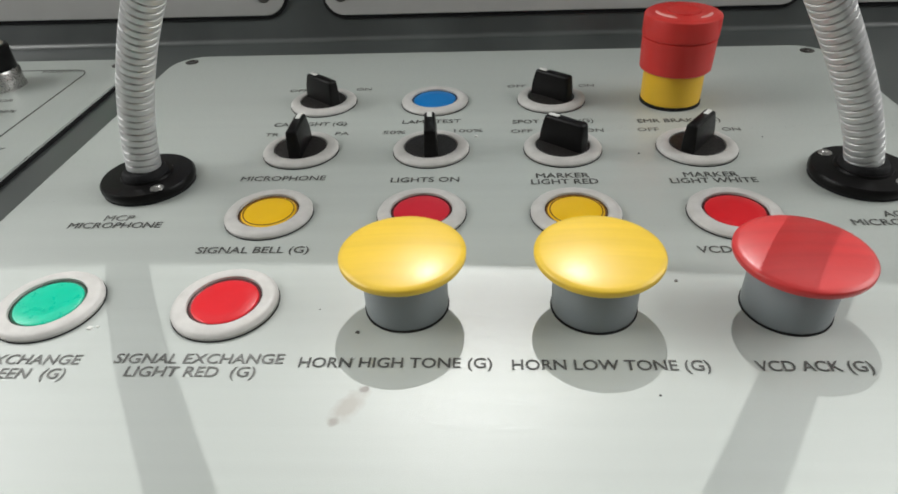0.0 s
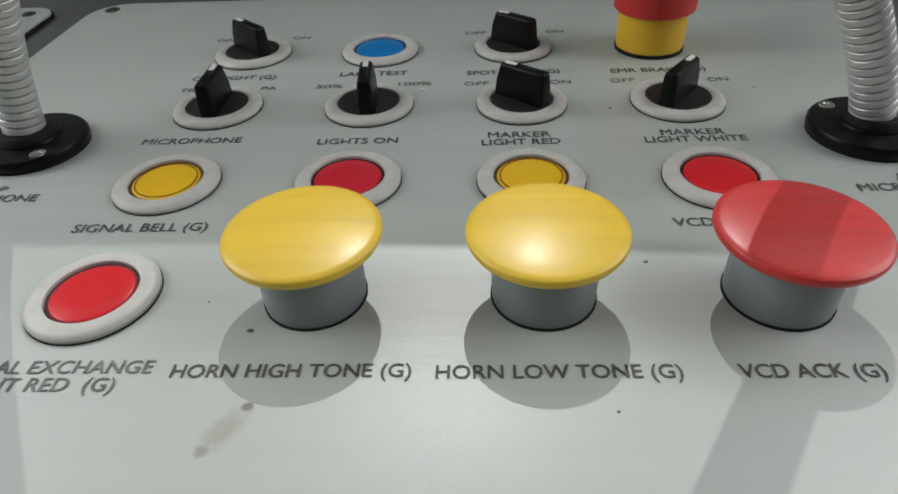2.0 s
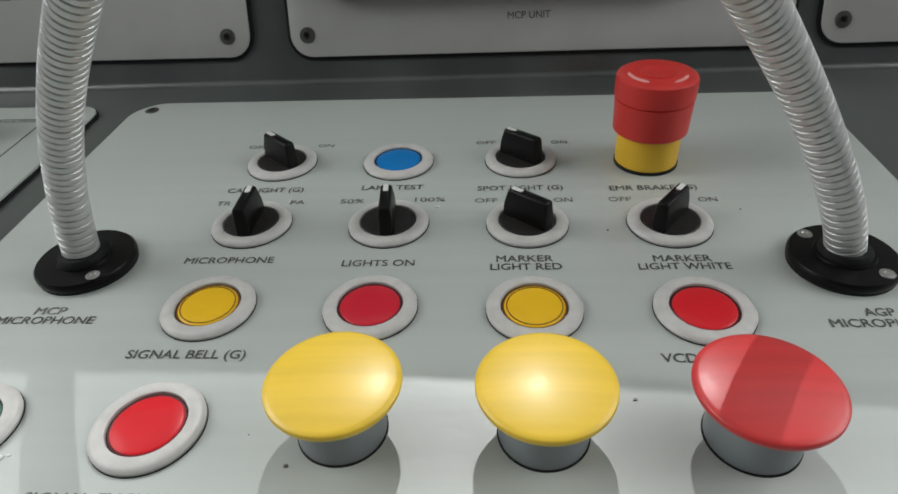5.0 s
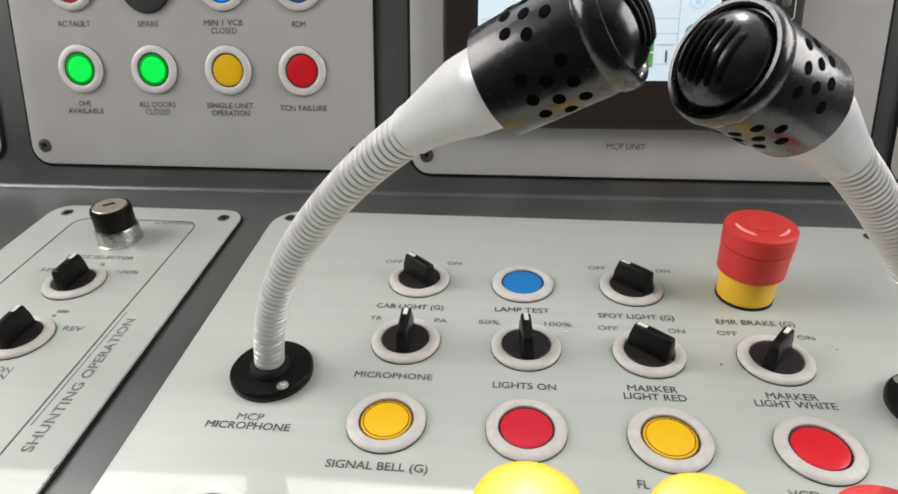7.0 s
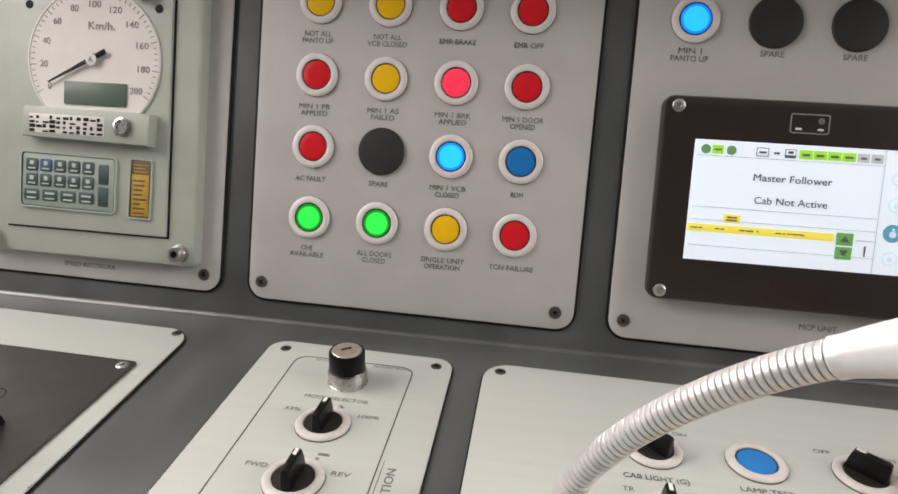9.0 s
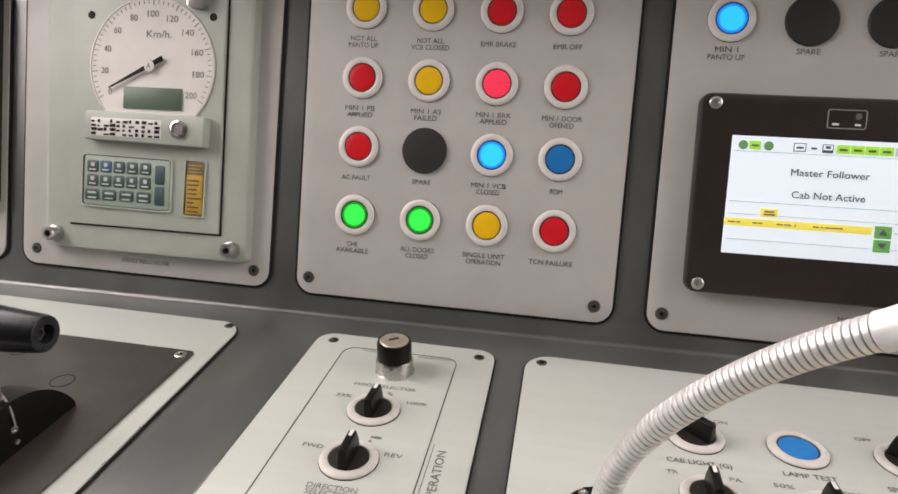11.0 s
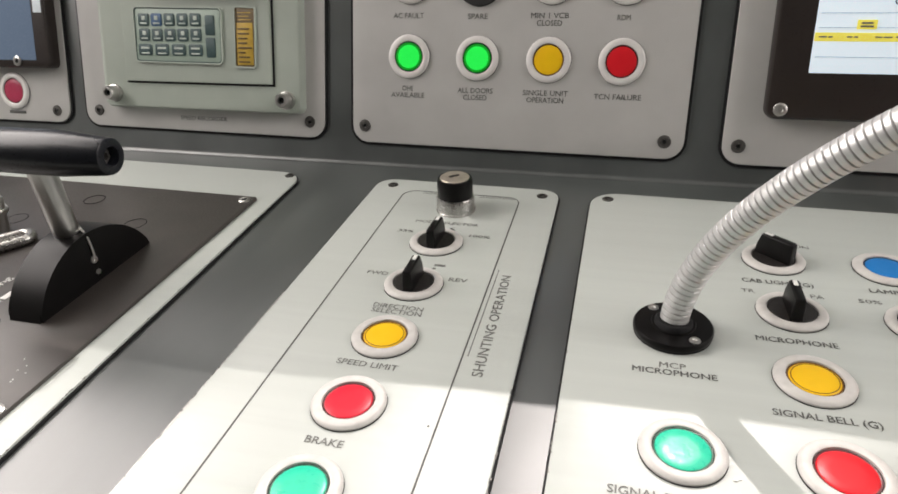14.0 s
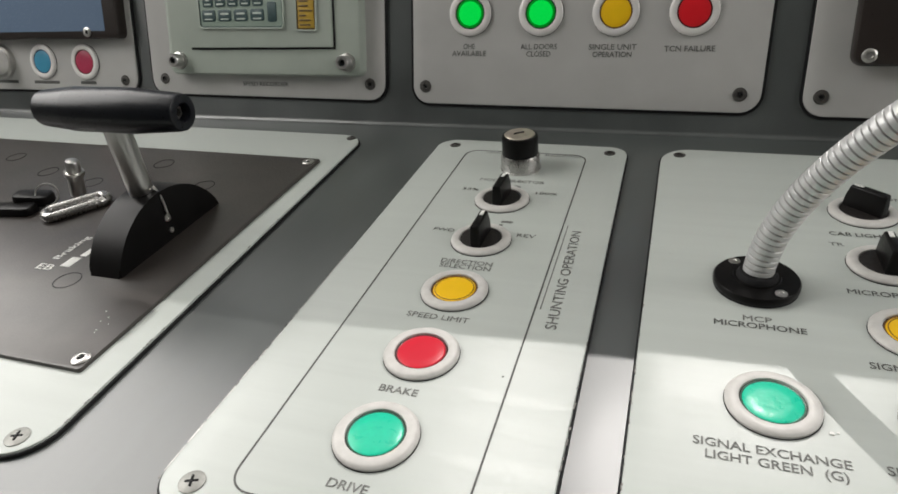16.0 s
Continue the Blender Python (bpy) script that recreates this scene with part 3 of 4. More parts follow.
for p, pts in ((p0, ((-0.6806, 0.0023), (-0.9640, 0.0015), (-0.6745, 0.268))), (p1, ((-0.6319, 0.0046), (-0.4156, 0.0021), (-0.6305, 0.268), (-0.4130, 0.268))),
               (p2, ((-0.3649, 0.0011), (-0.1234, -0.0013), (-0.3625, 0.266), (-0.1195, 0.2650))), (p3, ((-0.0713, -0.0021), (0.2170, -0.003), (-0.0700, 0.266), (0.2170, 0.266))), (p4, ((0.2577, -0.003),))):
    for px, py in pts:
        screw(p, px, py, 0, "rear")

COLS = (-0.3264, -0.2700, -0.2142, -0.1596)
ROWS4 = (0.2284, 0.1714, 0.1146, 0.0574)
NAMES = ((("NOT ALL", "PANTO UP"), ("NOT ALL", "VCB CLOSED"), ("EMR BRAKE",), ("EMR OFF",)),
         (("MIN 1 PB", "APPLIED"), ("MIN 1 AS", "FAILED"), ("MIN 1 BRK", "APPLIED"), ("MIN 1 DOOR", "OPENED")),
         (("AC FAULT",), ("SPARE",), ("MIN 1 VCB", "CLOSED"), ("RDM",)),
         (("OHE", "AVAILABLE"), ("ALL DOORS", "CLOSED"), ("SINGLE UNIT", "OPERATION"), ("TCN FAILURE",)))
for r, row in enumerate(NAMES):
    for c, lines in enumerate(row):
        for k, words in enumerate(lines):
            lettering(p2, words, COLS[c] - 0.001, ROWS4[r] - 0.0004 * c - 0.0247 - 0.0054 * k - (0.001 if len(lines) == 1 else 0), 0.00318 * len(words), 0.0040, material=REARINK)
for x, lines in ((-0.0425, ("MIN 1", "PANTO UP")), (0.0150, ("SPARE",)), (0.0715, ("SPARE",)), (0.128, ("SPARE",))):
    for k, words in enumerate(lines):
        lettering(p3, words, x, 0.2030 - 0.0058 * k, 0.00335 * len(words), 0.0042, material=REARINK)
lettering(p3, "MCP UNIT", 0.0690, 0.0060, 0.0265, 0.0042, material=REARINK)
lettering(p1, "SPEED RECORDER", -0.5200, 0.0010, 0.0480, 0.0036, material=REARINK)

# ---------------------------------------------------------------- push buttons and lamps
MESHES = {}


def cached(key, make, material):
    if key not in MESHES:
        MESHES[key] = mesh_of(key[0], make(), material)
    return MESHES[key]


EDGE = {LIT_GRN: GLOW_GRN, LIT_BLU: GLOW_BLU}
RIM = {LIT_GRN: R_GRN, LIT_BLU: R_BLU, LIT_RED: R_RED, L_DULLBLU: R_BLU, L_DULLRED: R_RED, L_YEL: R_YEL, L_RED: R_RED, L_PINK: R_RED, L_GRN: R_GRN, L_BLU: R_BLU}


def push_button(m, lens, label, big=True, group="desk push buttons", category="push button", name="push_button"):
    s = 0.96 if big else 0.945
    b = thing(name, m, label, category, group)
    part("gasket", cached(("gasket", s), lambda: lathe([(0.0001, 0), (0.0184 * s, 0), (0.0184 * s, 0.0004), (0.0001, 0.0004)], 48), GASKET), None, b)
    part("bezel", cached(("bezel", s, big), lambda: lathe([(0.0181 * s, 0.0004), (0.0182 * s, 0.0013), (0.0176 * s, 0.0021), (0.0165 * s, 0.0027), (0.0134 * s, 0.0029), (0.0128 * s, 0.0026), (0.0125 * s, 0.0006), (0.0128 * s, 0.0004)], 56), RING if big else BEZEL), None, b, "satin off-white ring")
    part("seal", cached(("seal", s), lambda: lathe([(0.0125 * s, 0.0005), (0.0125 * s, 0.0018), (0.0120 * s, 0.0017), (0.0001, 0.0012)], 40), GASKET), None, b)
    part("lens", cached(("lens", s, lens.name), lambda: lathe([(0.0116 * s, 0.0008), (0.0116 * s, 0.0016), (0.0113 * s, 0.0019), (0.0108 * s, 0.0021), (0.0060 * s, 0.0022), (0.0001, 0.0022)], 48), lens), None, b)
    if lens in RIM:
        if lens in EDGE:
            part("lens_edge", cached(("lens_edge", s, lens.name), lambda: lathe([(0.0115 * s, 0.0015), (0.0114 * s, 0.0022), (0.0108 * s, 0.0024), (0.0097 * s, 0.0023), (0.0095 * s, 0.0019)], 48), EDGE[lens]), None, b)
        if big and lens is L_YEL:
            part("lens_groove", cached(("lens_groove", s, lens.name), lambda: lathe([(0.0107 * s, 0.0019), (0.0106 * s, 0.0023), (0.0103 * s, 0.0023), (0.0102 * s, 0.0019)], 48), RIM[lens]), None, b, "dark groove round the lens")
        part("lens_rim", cached(("lens_rim", s, lens.name), lambda: lathe([(0.0124 * s, 0.0010), (0.0124 * s, 0.0016), (0.0122 * s, 0.0018), (0.0116 * s, 0.0018), (0.0112 * s, 0.0016), (0.0115 * s, 0.0012)], 48), RIM[lens]), None, b)
    return b


for x, y, lens, colour, where in (
        (-0.0018, 0.3419, L_BLU, "blue", "lamp test"), (-0.0613, 0.2330, L_YEL, "amber", "signal bell"), (-0.0002, 0.2327, L_PINK, "red", ""),
        (0.0597, 0.2316, L_YEL, "amber", ""), (0.1191, 0.2304, L_RED, "red", ""), (-0.0609, 0.1784, L_RED, "red", "signal exchange"),
        (-0.1209, 0.1776, L_GRN, "green", "signal exchange"), (-0.2657, 0.2260, L_YEL, "amber", "speed limit"), (-0.2653, 0.1759, L_PINK, "red", "brake"), (-0.2660, 0.1262, L_GRN, "green", "drive")):
    push_button(desk(x, y), lens, f"{colour} {where} push button in a satin white ring".replace("  ", " "))

LENSES = ((L_YEL, L_YEL, L_RED, L_RED), (L_RED, L_YEL, LIT_RED, L_RED), (L_RED, None, LIT_BLU, L_BLU), (LIT_GRN, LIT_GRN, L_YEL, L_RED))
COLOUR = {L_YEL: "unlit amber", L_RED: "unlit red", LIT_RED: "lit pinkish red", LIT_BLU: "lit bright blue", L_BLU: "unlit blue", LIT_GRN: "lit green"}


def blank_plug(m):
    b = thing("blanking_plug", m, "round matt black blanking plug in a spare lamp hole", "plug", "blanking plugs")
    part("disc", cached(("disc",), lambda: lathe([(0.0001, 0), (0.0187, 0), (0.0187, 0.0016), (0.0180, 0.0024), (0.0160, 0.0027), (0.0001, 0.0026)], 56), PLUG), None, b)


for r in range(4):
    for c in range(4):
        if LENSES[r][c] is None:
            blank_plug(rear(COLS[c], ROWS4[r] - 0.0004 * c))
        else:
            push_button(rear(COLS[c], ROWS4[r] - 0.0004 * c), LENSES[r][c], f"{COLOUR[LENSES[r][c]]} indicator lamp in an off-white ring", False, "indicator lamps", "indicator lamp", "indicator_lamp")
push_button(rear(-0.0410, 0.2255), LIT_BLU, "lit bright blue indicator lamp in an off-white ring", False, "indicator lamps", "indicator lamp", "indicator_lamp")
for u in (0.0150, 0.0716, 0.1280):
    blank_plug(rear(u, 0.2255))
push_button(rear(-0.7278, 0.0195), L_DULLRED, "dull red push button below the dark display", False, "display push buttons")
push_button(rear(-0.7832, 0.0198), L_DULLBLU, "blue push button below the dark display", False, "display push buttons")
for u, w in ((-0.7278, 0.020), (-0.7832, 0.034), (-0.8400, 0.034)):
    part("print_bar", block(u, -0.0006, w, 0.0030, 0, 0.0002, 0.0004, 0.0001), INK, p0)
kb = thing("round_knob", rear(-0.8400, 0.0195), "pale grey round knob below the dark display", "knob")
part("collar", lathe([(0.0001, 0), (0.0170, 0), (0.0170, 0.004), (0.0160, 0.005), (0.0001, 0.005)]), STEEL, kb)
part("cap", lathe([(0.0130, 0.005), (0.0130, 0.016), (0.0118, 0.018), (0.0001, 0.0185)]), BEZEL, kb)

# ---------------------------------------------------------------- rotary selectors


def handle_shape():
    rings = []
    for w, near, far, z in ((0.0031, -0.0113, 0.0113, 0.0025), (0.0030, -0.0113, 0.0106, 0.0085), (0.0025, -0.0110, 0.0092, 0.0140), (0.0024, -0.0108, 0.0090, 0.0147), (0.0018, -0.0102, 0.0084, 0.0153)):
        rings.append([(x, y, z) for x, y in outline(rect(0, (near + far) / 2, 2 * w, far - near), 0.0009, 3)])
    return loft(rings)


def selector(m, turn, label):
    s = thing("rotary_selector", m, label, "selector switch", "rotary selectors")
    part("gasket", cached(("gasket", 0.96), None, GASKET), None, s)
    part("bezel", cached(("bezel", 0.96, True), None, RING), None, s, "satin off-white ring")
    part("dial", cached(("dial",), lambda: lathe([(0.0119, 0.0005), (0.0119, 0.0022), (0.0115, 0.0026), (0.0001, 0.0028)], 44), DIAL), None, s, "dark brown-black dial")
    h = part("handle", cached(("handle",), handle_shape, BLACK), None, s, "black wing handle", pose(0, 0, 0, 0, 0, turn))
    part("pointer", cached(("pointer",), lambda: block(0, 0.0055, 0.0022, 0.0052, 0.0151, 0.0156, 0.0005, 0.0001), WHITEINK), None, h, "white pointer mark")


for x, y, turn, what in ((-0.0615, 0.3430, 48, "cab light"), (0.0592, 0.3421, 49, "spot light"), (-0.0611, 0.2879, 0, "microphone"), (-0.0001, 0.2871, 4, "lights"),
                         (0.0598, 0.2861, 50, "red marker light"), (0.1192, 0.2852, -38, "white marker light"), (-0.2663, 0.3284, -3, "mode"), (-0.2660, 0.2775, -1, "direction")):
    selector(desk(x, y), turn, f"black {what} rotary selector in a satin white ring")

# ---------------------------------------------------------------- mushroom push buttons
CAPSHAPE = [(0.0183, 0.0188), (0.0193, 0.0191), (0.0197, 0.0199), (0.0197, 0.0210), (0.0194, 0.0214), (0.0178, 0.0218), (0.0140, 0.0224), (0.0090, 0.0229), (0.0040, 0.0232), (0.0001, 0.0233)]
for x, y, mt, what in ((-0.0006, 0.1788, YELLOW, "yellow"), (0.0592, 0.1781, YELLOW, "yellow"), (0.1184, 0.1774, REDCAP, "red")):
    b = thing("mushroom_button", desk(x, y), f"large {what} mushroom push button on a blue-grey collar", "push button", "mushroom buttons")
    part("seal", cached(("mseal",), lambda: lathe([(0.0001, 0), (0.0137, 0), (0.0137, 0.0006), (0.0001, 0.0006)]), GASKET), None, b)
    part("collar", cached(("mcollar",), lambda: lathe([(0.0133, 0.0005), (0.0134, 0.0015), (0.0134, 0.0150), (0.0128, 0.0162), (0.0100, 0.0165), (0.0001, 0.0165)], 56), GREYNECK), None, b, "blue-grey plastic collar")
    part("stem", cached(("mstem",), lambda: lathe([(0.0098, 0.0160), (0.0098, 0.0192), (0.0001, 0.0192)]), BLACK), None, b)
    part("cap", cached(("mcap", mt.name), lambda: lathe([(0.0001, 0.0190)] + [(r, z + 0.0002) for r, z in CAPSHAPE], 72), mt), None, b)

# emergency stop
em = thing("emergency_stop_button", desk(0.1195, 0.3392), "tall red emergency stop button on a yellow collar", "emergency stop")
part("seal", lathe([(0.0001, 0), (0.0150, 0), (0.0150, 0.0016), (0.0001, 0.0016)]), GASKET, em)
part("collar", lathe([(0.0145, 0.0014), (0.0147, 0.003), (0.0147, 0.0185), (0.0001, 0.0185)], 56), EMYEL, em, "yellow collar")
cap = part("cap", lathe([(0.0001, 0.0175), (0.0164, 0.0175), (0.0172, 0.0182), (0.0177, 0.0330), (0.0177, 0.0334), (0.0171, 0.0337), (0.0171, 0.0341), (0.0180, 0.0345), (0.0181, 0.0425), (0.0178, 0.0438), (0.0166, 0.0446), (0.0150, 0.0448), (0.0001, 0.0450)], 72), EMRED, em)
for a0, n in ((178, 8), (292, 6)):
    pts = [(0.0128 * math.cos(radians(a0 + 8 * k)), 0.0128 * math.sin(radians(a0 + 8 * k)), 0.0449) for k in range(n + 1)]
    part("arrow", tube(pts, [0.0003] + [0.0008] * (n - 1) + [0.0003], 8), EMTOP, cap, "pale turning arrow")
part("centre_disc", lathe([(0.0080, 0.0448), (0.0079, 0.0453), (0.0074, 0.0454), (0.0068, 0.0451), (0.0001, 0.0451)], 48), EMRED, cap)

# key switch
ks = thing("key_switch", desk(-0.2656, 0.3790), "key switch with black barrel on a chrome ring", "key switch")
part("ring", lathe([(0.0001, 0), (0.0142, 0), (0.0142, 0.0008), (0.0136, 0.0012), (0.0136, 0.0098), (0.0130, 0.0110), (0.0001, 0.0112)], 48), CHROME, ks, "chrome ring")
part("barrel", lathe([(0.0122, 0.0108), (0.0125, 0.0118), (0.0125, 0.0232), (0.0119, 0.0246), (0.0106, 0.0248), (0.0106, 0.0240), (0.0001, 0.0240)], 48), BLACK, ks, "black ribbed barrel")
core = part("core", lathe([(0.0105, 0.0240), (0.0105, 0.0248), (0.0098, 0.0254), (0.0001, 0.0254)], 40), CORE, ks, "steel lock core")
part("keyway", block(0.0, 0.001, 0.0075, 0.0016, 0.0253, 0.0259, 0.0004, 0.0001), GASKET, core, "", pose(0, 0, 0, 0, 0, 35))

# ---------------------------------------------------------------- microphones


def curve_through(ctrl, n):
    """A Bezier curve of any number of control points."""
    res, k = [], len(ctrl) - 1
    for i in range(n + 1):
        t = i / n
        res.append(sum((Vector(c) * (math.comb(k, j) * t ** j * (1 - t) ** (k - j)) for j, c in enumerate(ctrl)), Vector((0, 0, 0))))
    return res


def microphone(base, ctrl, sleeve, facing, advance, label):
    mic = thing("gooseneck_microphone", desk(*base), label, "microphone", "desk microphones")
    part("seal", lathe([(0.0001, 0), (0.0193, 0), (0.0193, 0.0012), (0.0001, 0.0012)], 48), GASKET, mic)
    flange = part("flange", lathe([(0.0192, 0.0010), (0.0197, 0.0018), (0.0197, 0.0038), (0.0190, 0.0047), (0.0110, 0.0051), (0.0106, 0.0060), (0.0001, 0.0060)], 56), BLACK, mic, "black round flange")
    for fx, fy in ((0.0096, -0.0126), (-0.0096, 0.0126)):
        part("screw", cached(("fscrew",), lambda: lathe([(0.0001, 0), (0.0028, 0), (0.0027, 0.0003), (0.0012, 0.0004), (0.0009, 0.0001), (0.0001, 0.0001)], 20), PALESCREW), None, flange, "small steel screw", pose(fx, fy, 0.0049))
    part("grommet", moved(lathe([(0.0074, 0.0050), (0.0096, 0.0050), (0.0094, 0.0072), (0.0084, 0.0086), (0.0074, 0.0088)], 36), Matrix.Translation((ctrl[0][0], ctrl[0][1], 0))), GASKET, flange, "black rubber grommet")
    line = curve_through(ctrl, 1600)
    run = [0.0]
    for p, q in zip(line, line[1:]):
        run.append(run[-1] + (q - p).length)
    cut = next(i for i, l in enumerate(run) if l > run[-1] - sleeve)
    # flat bands with a narrow groove between them
    radii = [0.0071 - 0.0014 * max(0.0, math.cos(2 * math.pi * l / 0.0032)) ** 8 for l in run[:cut + 8]]
    part("gooseneck", tube(line[:cut + 8], radii, 24), NECK, mic, "ribbed flexible steel gooseneck")
    d = Vector(facing).normalized()
    cover = line[cut::6] + [line[-1], line[-1] + d * (advance + 0.0006)]
    widths = [0.0077 + 0.0030 * min(1.0, max(0.0, (i / len(cover) - 0.1) / 0.55)) for i in range(len(cover))]
    part("sleeve", tube(cover, [0.0070] + widths[1:], 32), SLEEVE, mic, "smooth silver-white sleeve")
    hm = Matrix.Translation(line[-1] + d * advance) @ d.to_track_quat("Z", "Y").to_matrix().to_4x4()
    head = part("head", lathe([(0.0001, 0), (0.0133, 0), (0.0137, 0.0003), (0.0140, 0.0246), (0.0137, 0.0253), (0.0137, 0.0259), (0.0144, 0.0266), (0.0147, 0.0284), (0.0145, 0.0301), (0.0138, 0.0311), (0.0129, 0.0311), (0.0123, 0.0303), (0.0121, 0.0288), (0.0001, 0.0288)], 64), CAPSULE, mic, "black perforated capsule", hm)
    rise_ = 0.0085
    dome = [(0.0119 * math.cos(radians(a)), 0.0282 + rise_ * math.sin(radians(a))) for a in range(0, 90, 9)]
    part("grille", lathe([*dome, (0.0001, 0.0282 + rise_)], 48), CAPSULE, head, "black domed front grille")
    for k in range(-3, 3):
        x = k * 0.0023 + 0.0012
        w = math.sqrt(0.0100 ** 2 - x * x)
        arc = []
        for a in range(-48, 49, 8):
            y = w * math.sin(radians(a))
            arc.append((x, y, 0.0283 + rise_ * math.sqrt(max(0.0, 1 - (x * x + y * y) / 0.0119 ** 2))))
        part("slit", tube(arc, [0.0002] + [0.0007] * (len(arc) - 2) + [0.0002], 8), GRILLE, head)
    hole = cached(("hole",), lambda: lathe([(0.0001, -0.0010), (0.0015, -0.0010), (0.0015, 0.0001), (0.0001, 0.0002)], 12), HOLE)
    for ring, z in enumerate((0.0104, 0.0154, 0.0204)):
        for k in range(16):
            a = 2 * math.pi * (k + 0.5 * (ring % 2)) / 16
            if k % 4 != 3:
                r = 0.0137 + z * 0.0117
                part("hole", hole, None, head, "", Matrix.Translation((r * math.cos(a), r * math.sin(a), z)) @ Vector((math.cos(a), math.sin(a), 0)).to_track_quat("Z", "Y").to_matrix().to_4x4())


microphone((-0.1218, 0.2600), ((-0.0001, -0.0010, 0.0050), (0.0013, 0.0053, 0.0536), (0.0359, -0.0175, 0.0968), (0.0628, -0.0295, 0.1283), (0.0905, -0.0450, 0.1502), (0.1086, -0.0708, 0.1658)),
           0.0430, (0.835, -0.25, 0.515), 0.0007, "gooseneck microphone with black capsule and silver sleeve on the panel")
microphone((0.1768, 0.2572), ((-0.0002, -0.0002, 0.0050), (-0.0086, -0.0038, 0.0408), (-0.0398, 0.0018, 0.0797), (-0.0606, -0.0204, 0.1082), (-0.0872, -0.0419, 0.1342), (-0.1182, -0.0606, 0.1590)),
           0.0350, (-0.769, -0.427, 0.478), -0.0016, "second gooseneck microphone with black capsule, its head facing the other")

# ---------------------------------------------------------------- brake lever and its plate
plate = thing("lever_plate", desk(0, 0), "black anodised plate with white brake scale markings", "plate")
part("sheet", slab([(-0.84, 0.1285), (-0.4190, 0.1285), (-0.4200, 0.3705), (-0.84, 0.3775)], 0.002, 0, 0.0022, 0.0004, 3), PLATE, plate)
screw(plate, -0.4266, 0.3632, 0.0022, "pale")
screw(plate, -0.4243, 0.1352, 0.0022, "pale")
for x, y in ((-0.4266, 0.3632), (-0.4243, 0.1352)):
    part("screw_socket", lathe([(0.0001, 0), (0.0019, 0), (0.0019, 0.0004), (0.0001, 0.0005)], 6), GASKET, plate, "", pose(x, y, 0.0026))
for x, y in ((-0.489, 0.190), (-0.486, 0.314), (-0.700, 0.340), (-0.547, 0.345), (-0.5830, 0.3060), (-0.640, 0.318)):
    part("scribed_ring", frame_ring(rect(x, y, 0.016, 0.016), 0.00799, 0.0006, 0.0022, 0.0024), GASKET, plate)
lettering(plate, "Braking", -0.5170, 0.2215, 0.0270, 0.0050, 0.0022, 90, WHITEINK)
lettering(plate, "EB", -0.5155, 0.1995, 0.0120, 0.0055, 0.0022, 0, WHITEINK)
part("scale_bar", block(-0.5035, 0.2070, 0.0070, 0.0100, 0.0022, 0.0024, 0.0002, 0.0001), WHITEINK, plate, "white scale bar")
part("scale_bar", slab([(-0.5035, 0.2140), (-0.4990, 0.2140), (-0.4990, 0.2600), (-0.5010, 0.2600)], 0.0003, 0.0022, 0.0024, 0.0001, 2), WHITEINK, plate, "white scale bar")

lev = thing("brake_lever", desk(-0.4680, 0.2440, 0.0022), "brake lever with black cross grip on a steel shaft", "lever")
half, rise = 0.0475, 0.0318
R = (half * half + rise * rise) / (2 * rise)
prof = []
for k in range(25):
    a = math.asin(half / R) * (1 - 2 * k / 24)
    prof.append((R * math.sin(a), R * math.cos(a) - R + rise))
bmq = loft([[(x, y + 0.0005, z) for y, z in prof] for x in (-0.0115, 0.0115)])
bmesh.ops.bevel(bmq, geom=[e for e in bmq.edges if abs(e.verts[0].co.x - e.verts[1].co.x) < 1e-6 and e.verts[0].co.z + e.verts[1].co.z > 0.001], offset=0.0012, segments=2, affect="EDGES")
quad = part("quadrant", bmq, BLACK, lev, "black half-round quadrant")
gx0, gx1, gy, gz = -0.0405, 0.0565, -0.0080, 0.0862
part("shaft", tube([(-0.0016, 0.0015, 0.026), (-0.0004, -0.0008, 0.036), (0.0060, gy + 0.0003, gz - 0.004)], [0.0073, 0.0073, 0.0073], 28), STEEL, lev, "brushed steel shaft")
gm = Matrix.Translation((gx0, gy, gz)) @ pose(0, 0, 0, 0, 90, 0)
gl = gx1 - gx0
grip = part("grip", lathe([(0.0001, 0), (0.0070, 0), (0.0100, 0.001), (0.0104, 0.003), (0.0121, 0.022), (0.0124, 0.024), (0.0124, gl - 0.032), (0.0122, gl - 0.029), (0.0102, gl - 0.003), (0.0096, gl - 0.0006), (0.0085, gl), (0.0052, gl), (0.0048, gl - 0.001), (0.0046, gl - 0.008), (0.0001, gl - 0.008)], 48), GRIP, lev, "black barrel-shaped grip", gm)
part("socket_bolt", lathe([(0.0001, gl - 0.0078), (0.0042, gl - 0.0078), (0.0042, gl - 0.0045), (0.0024, gl - 0.0042), (0.0022, gl - 0.0065), (0.0001, gl - 0.0065)], 6), SCREW, grip)
part("retaining_wire", tube([(0.0035, 0.0050, 0.0335), (0.0085, 0.0025, 0.0315), (0.0112, 0.0010, 0.0290), (0.0124, 0.0006, 0.0240), (0.0126, 0.0004, 0.0170)], 0.0008, 8), STEEL, quad, "thin steel retaining wire")
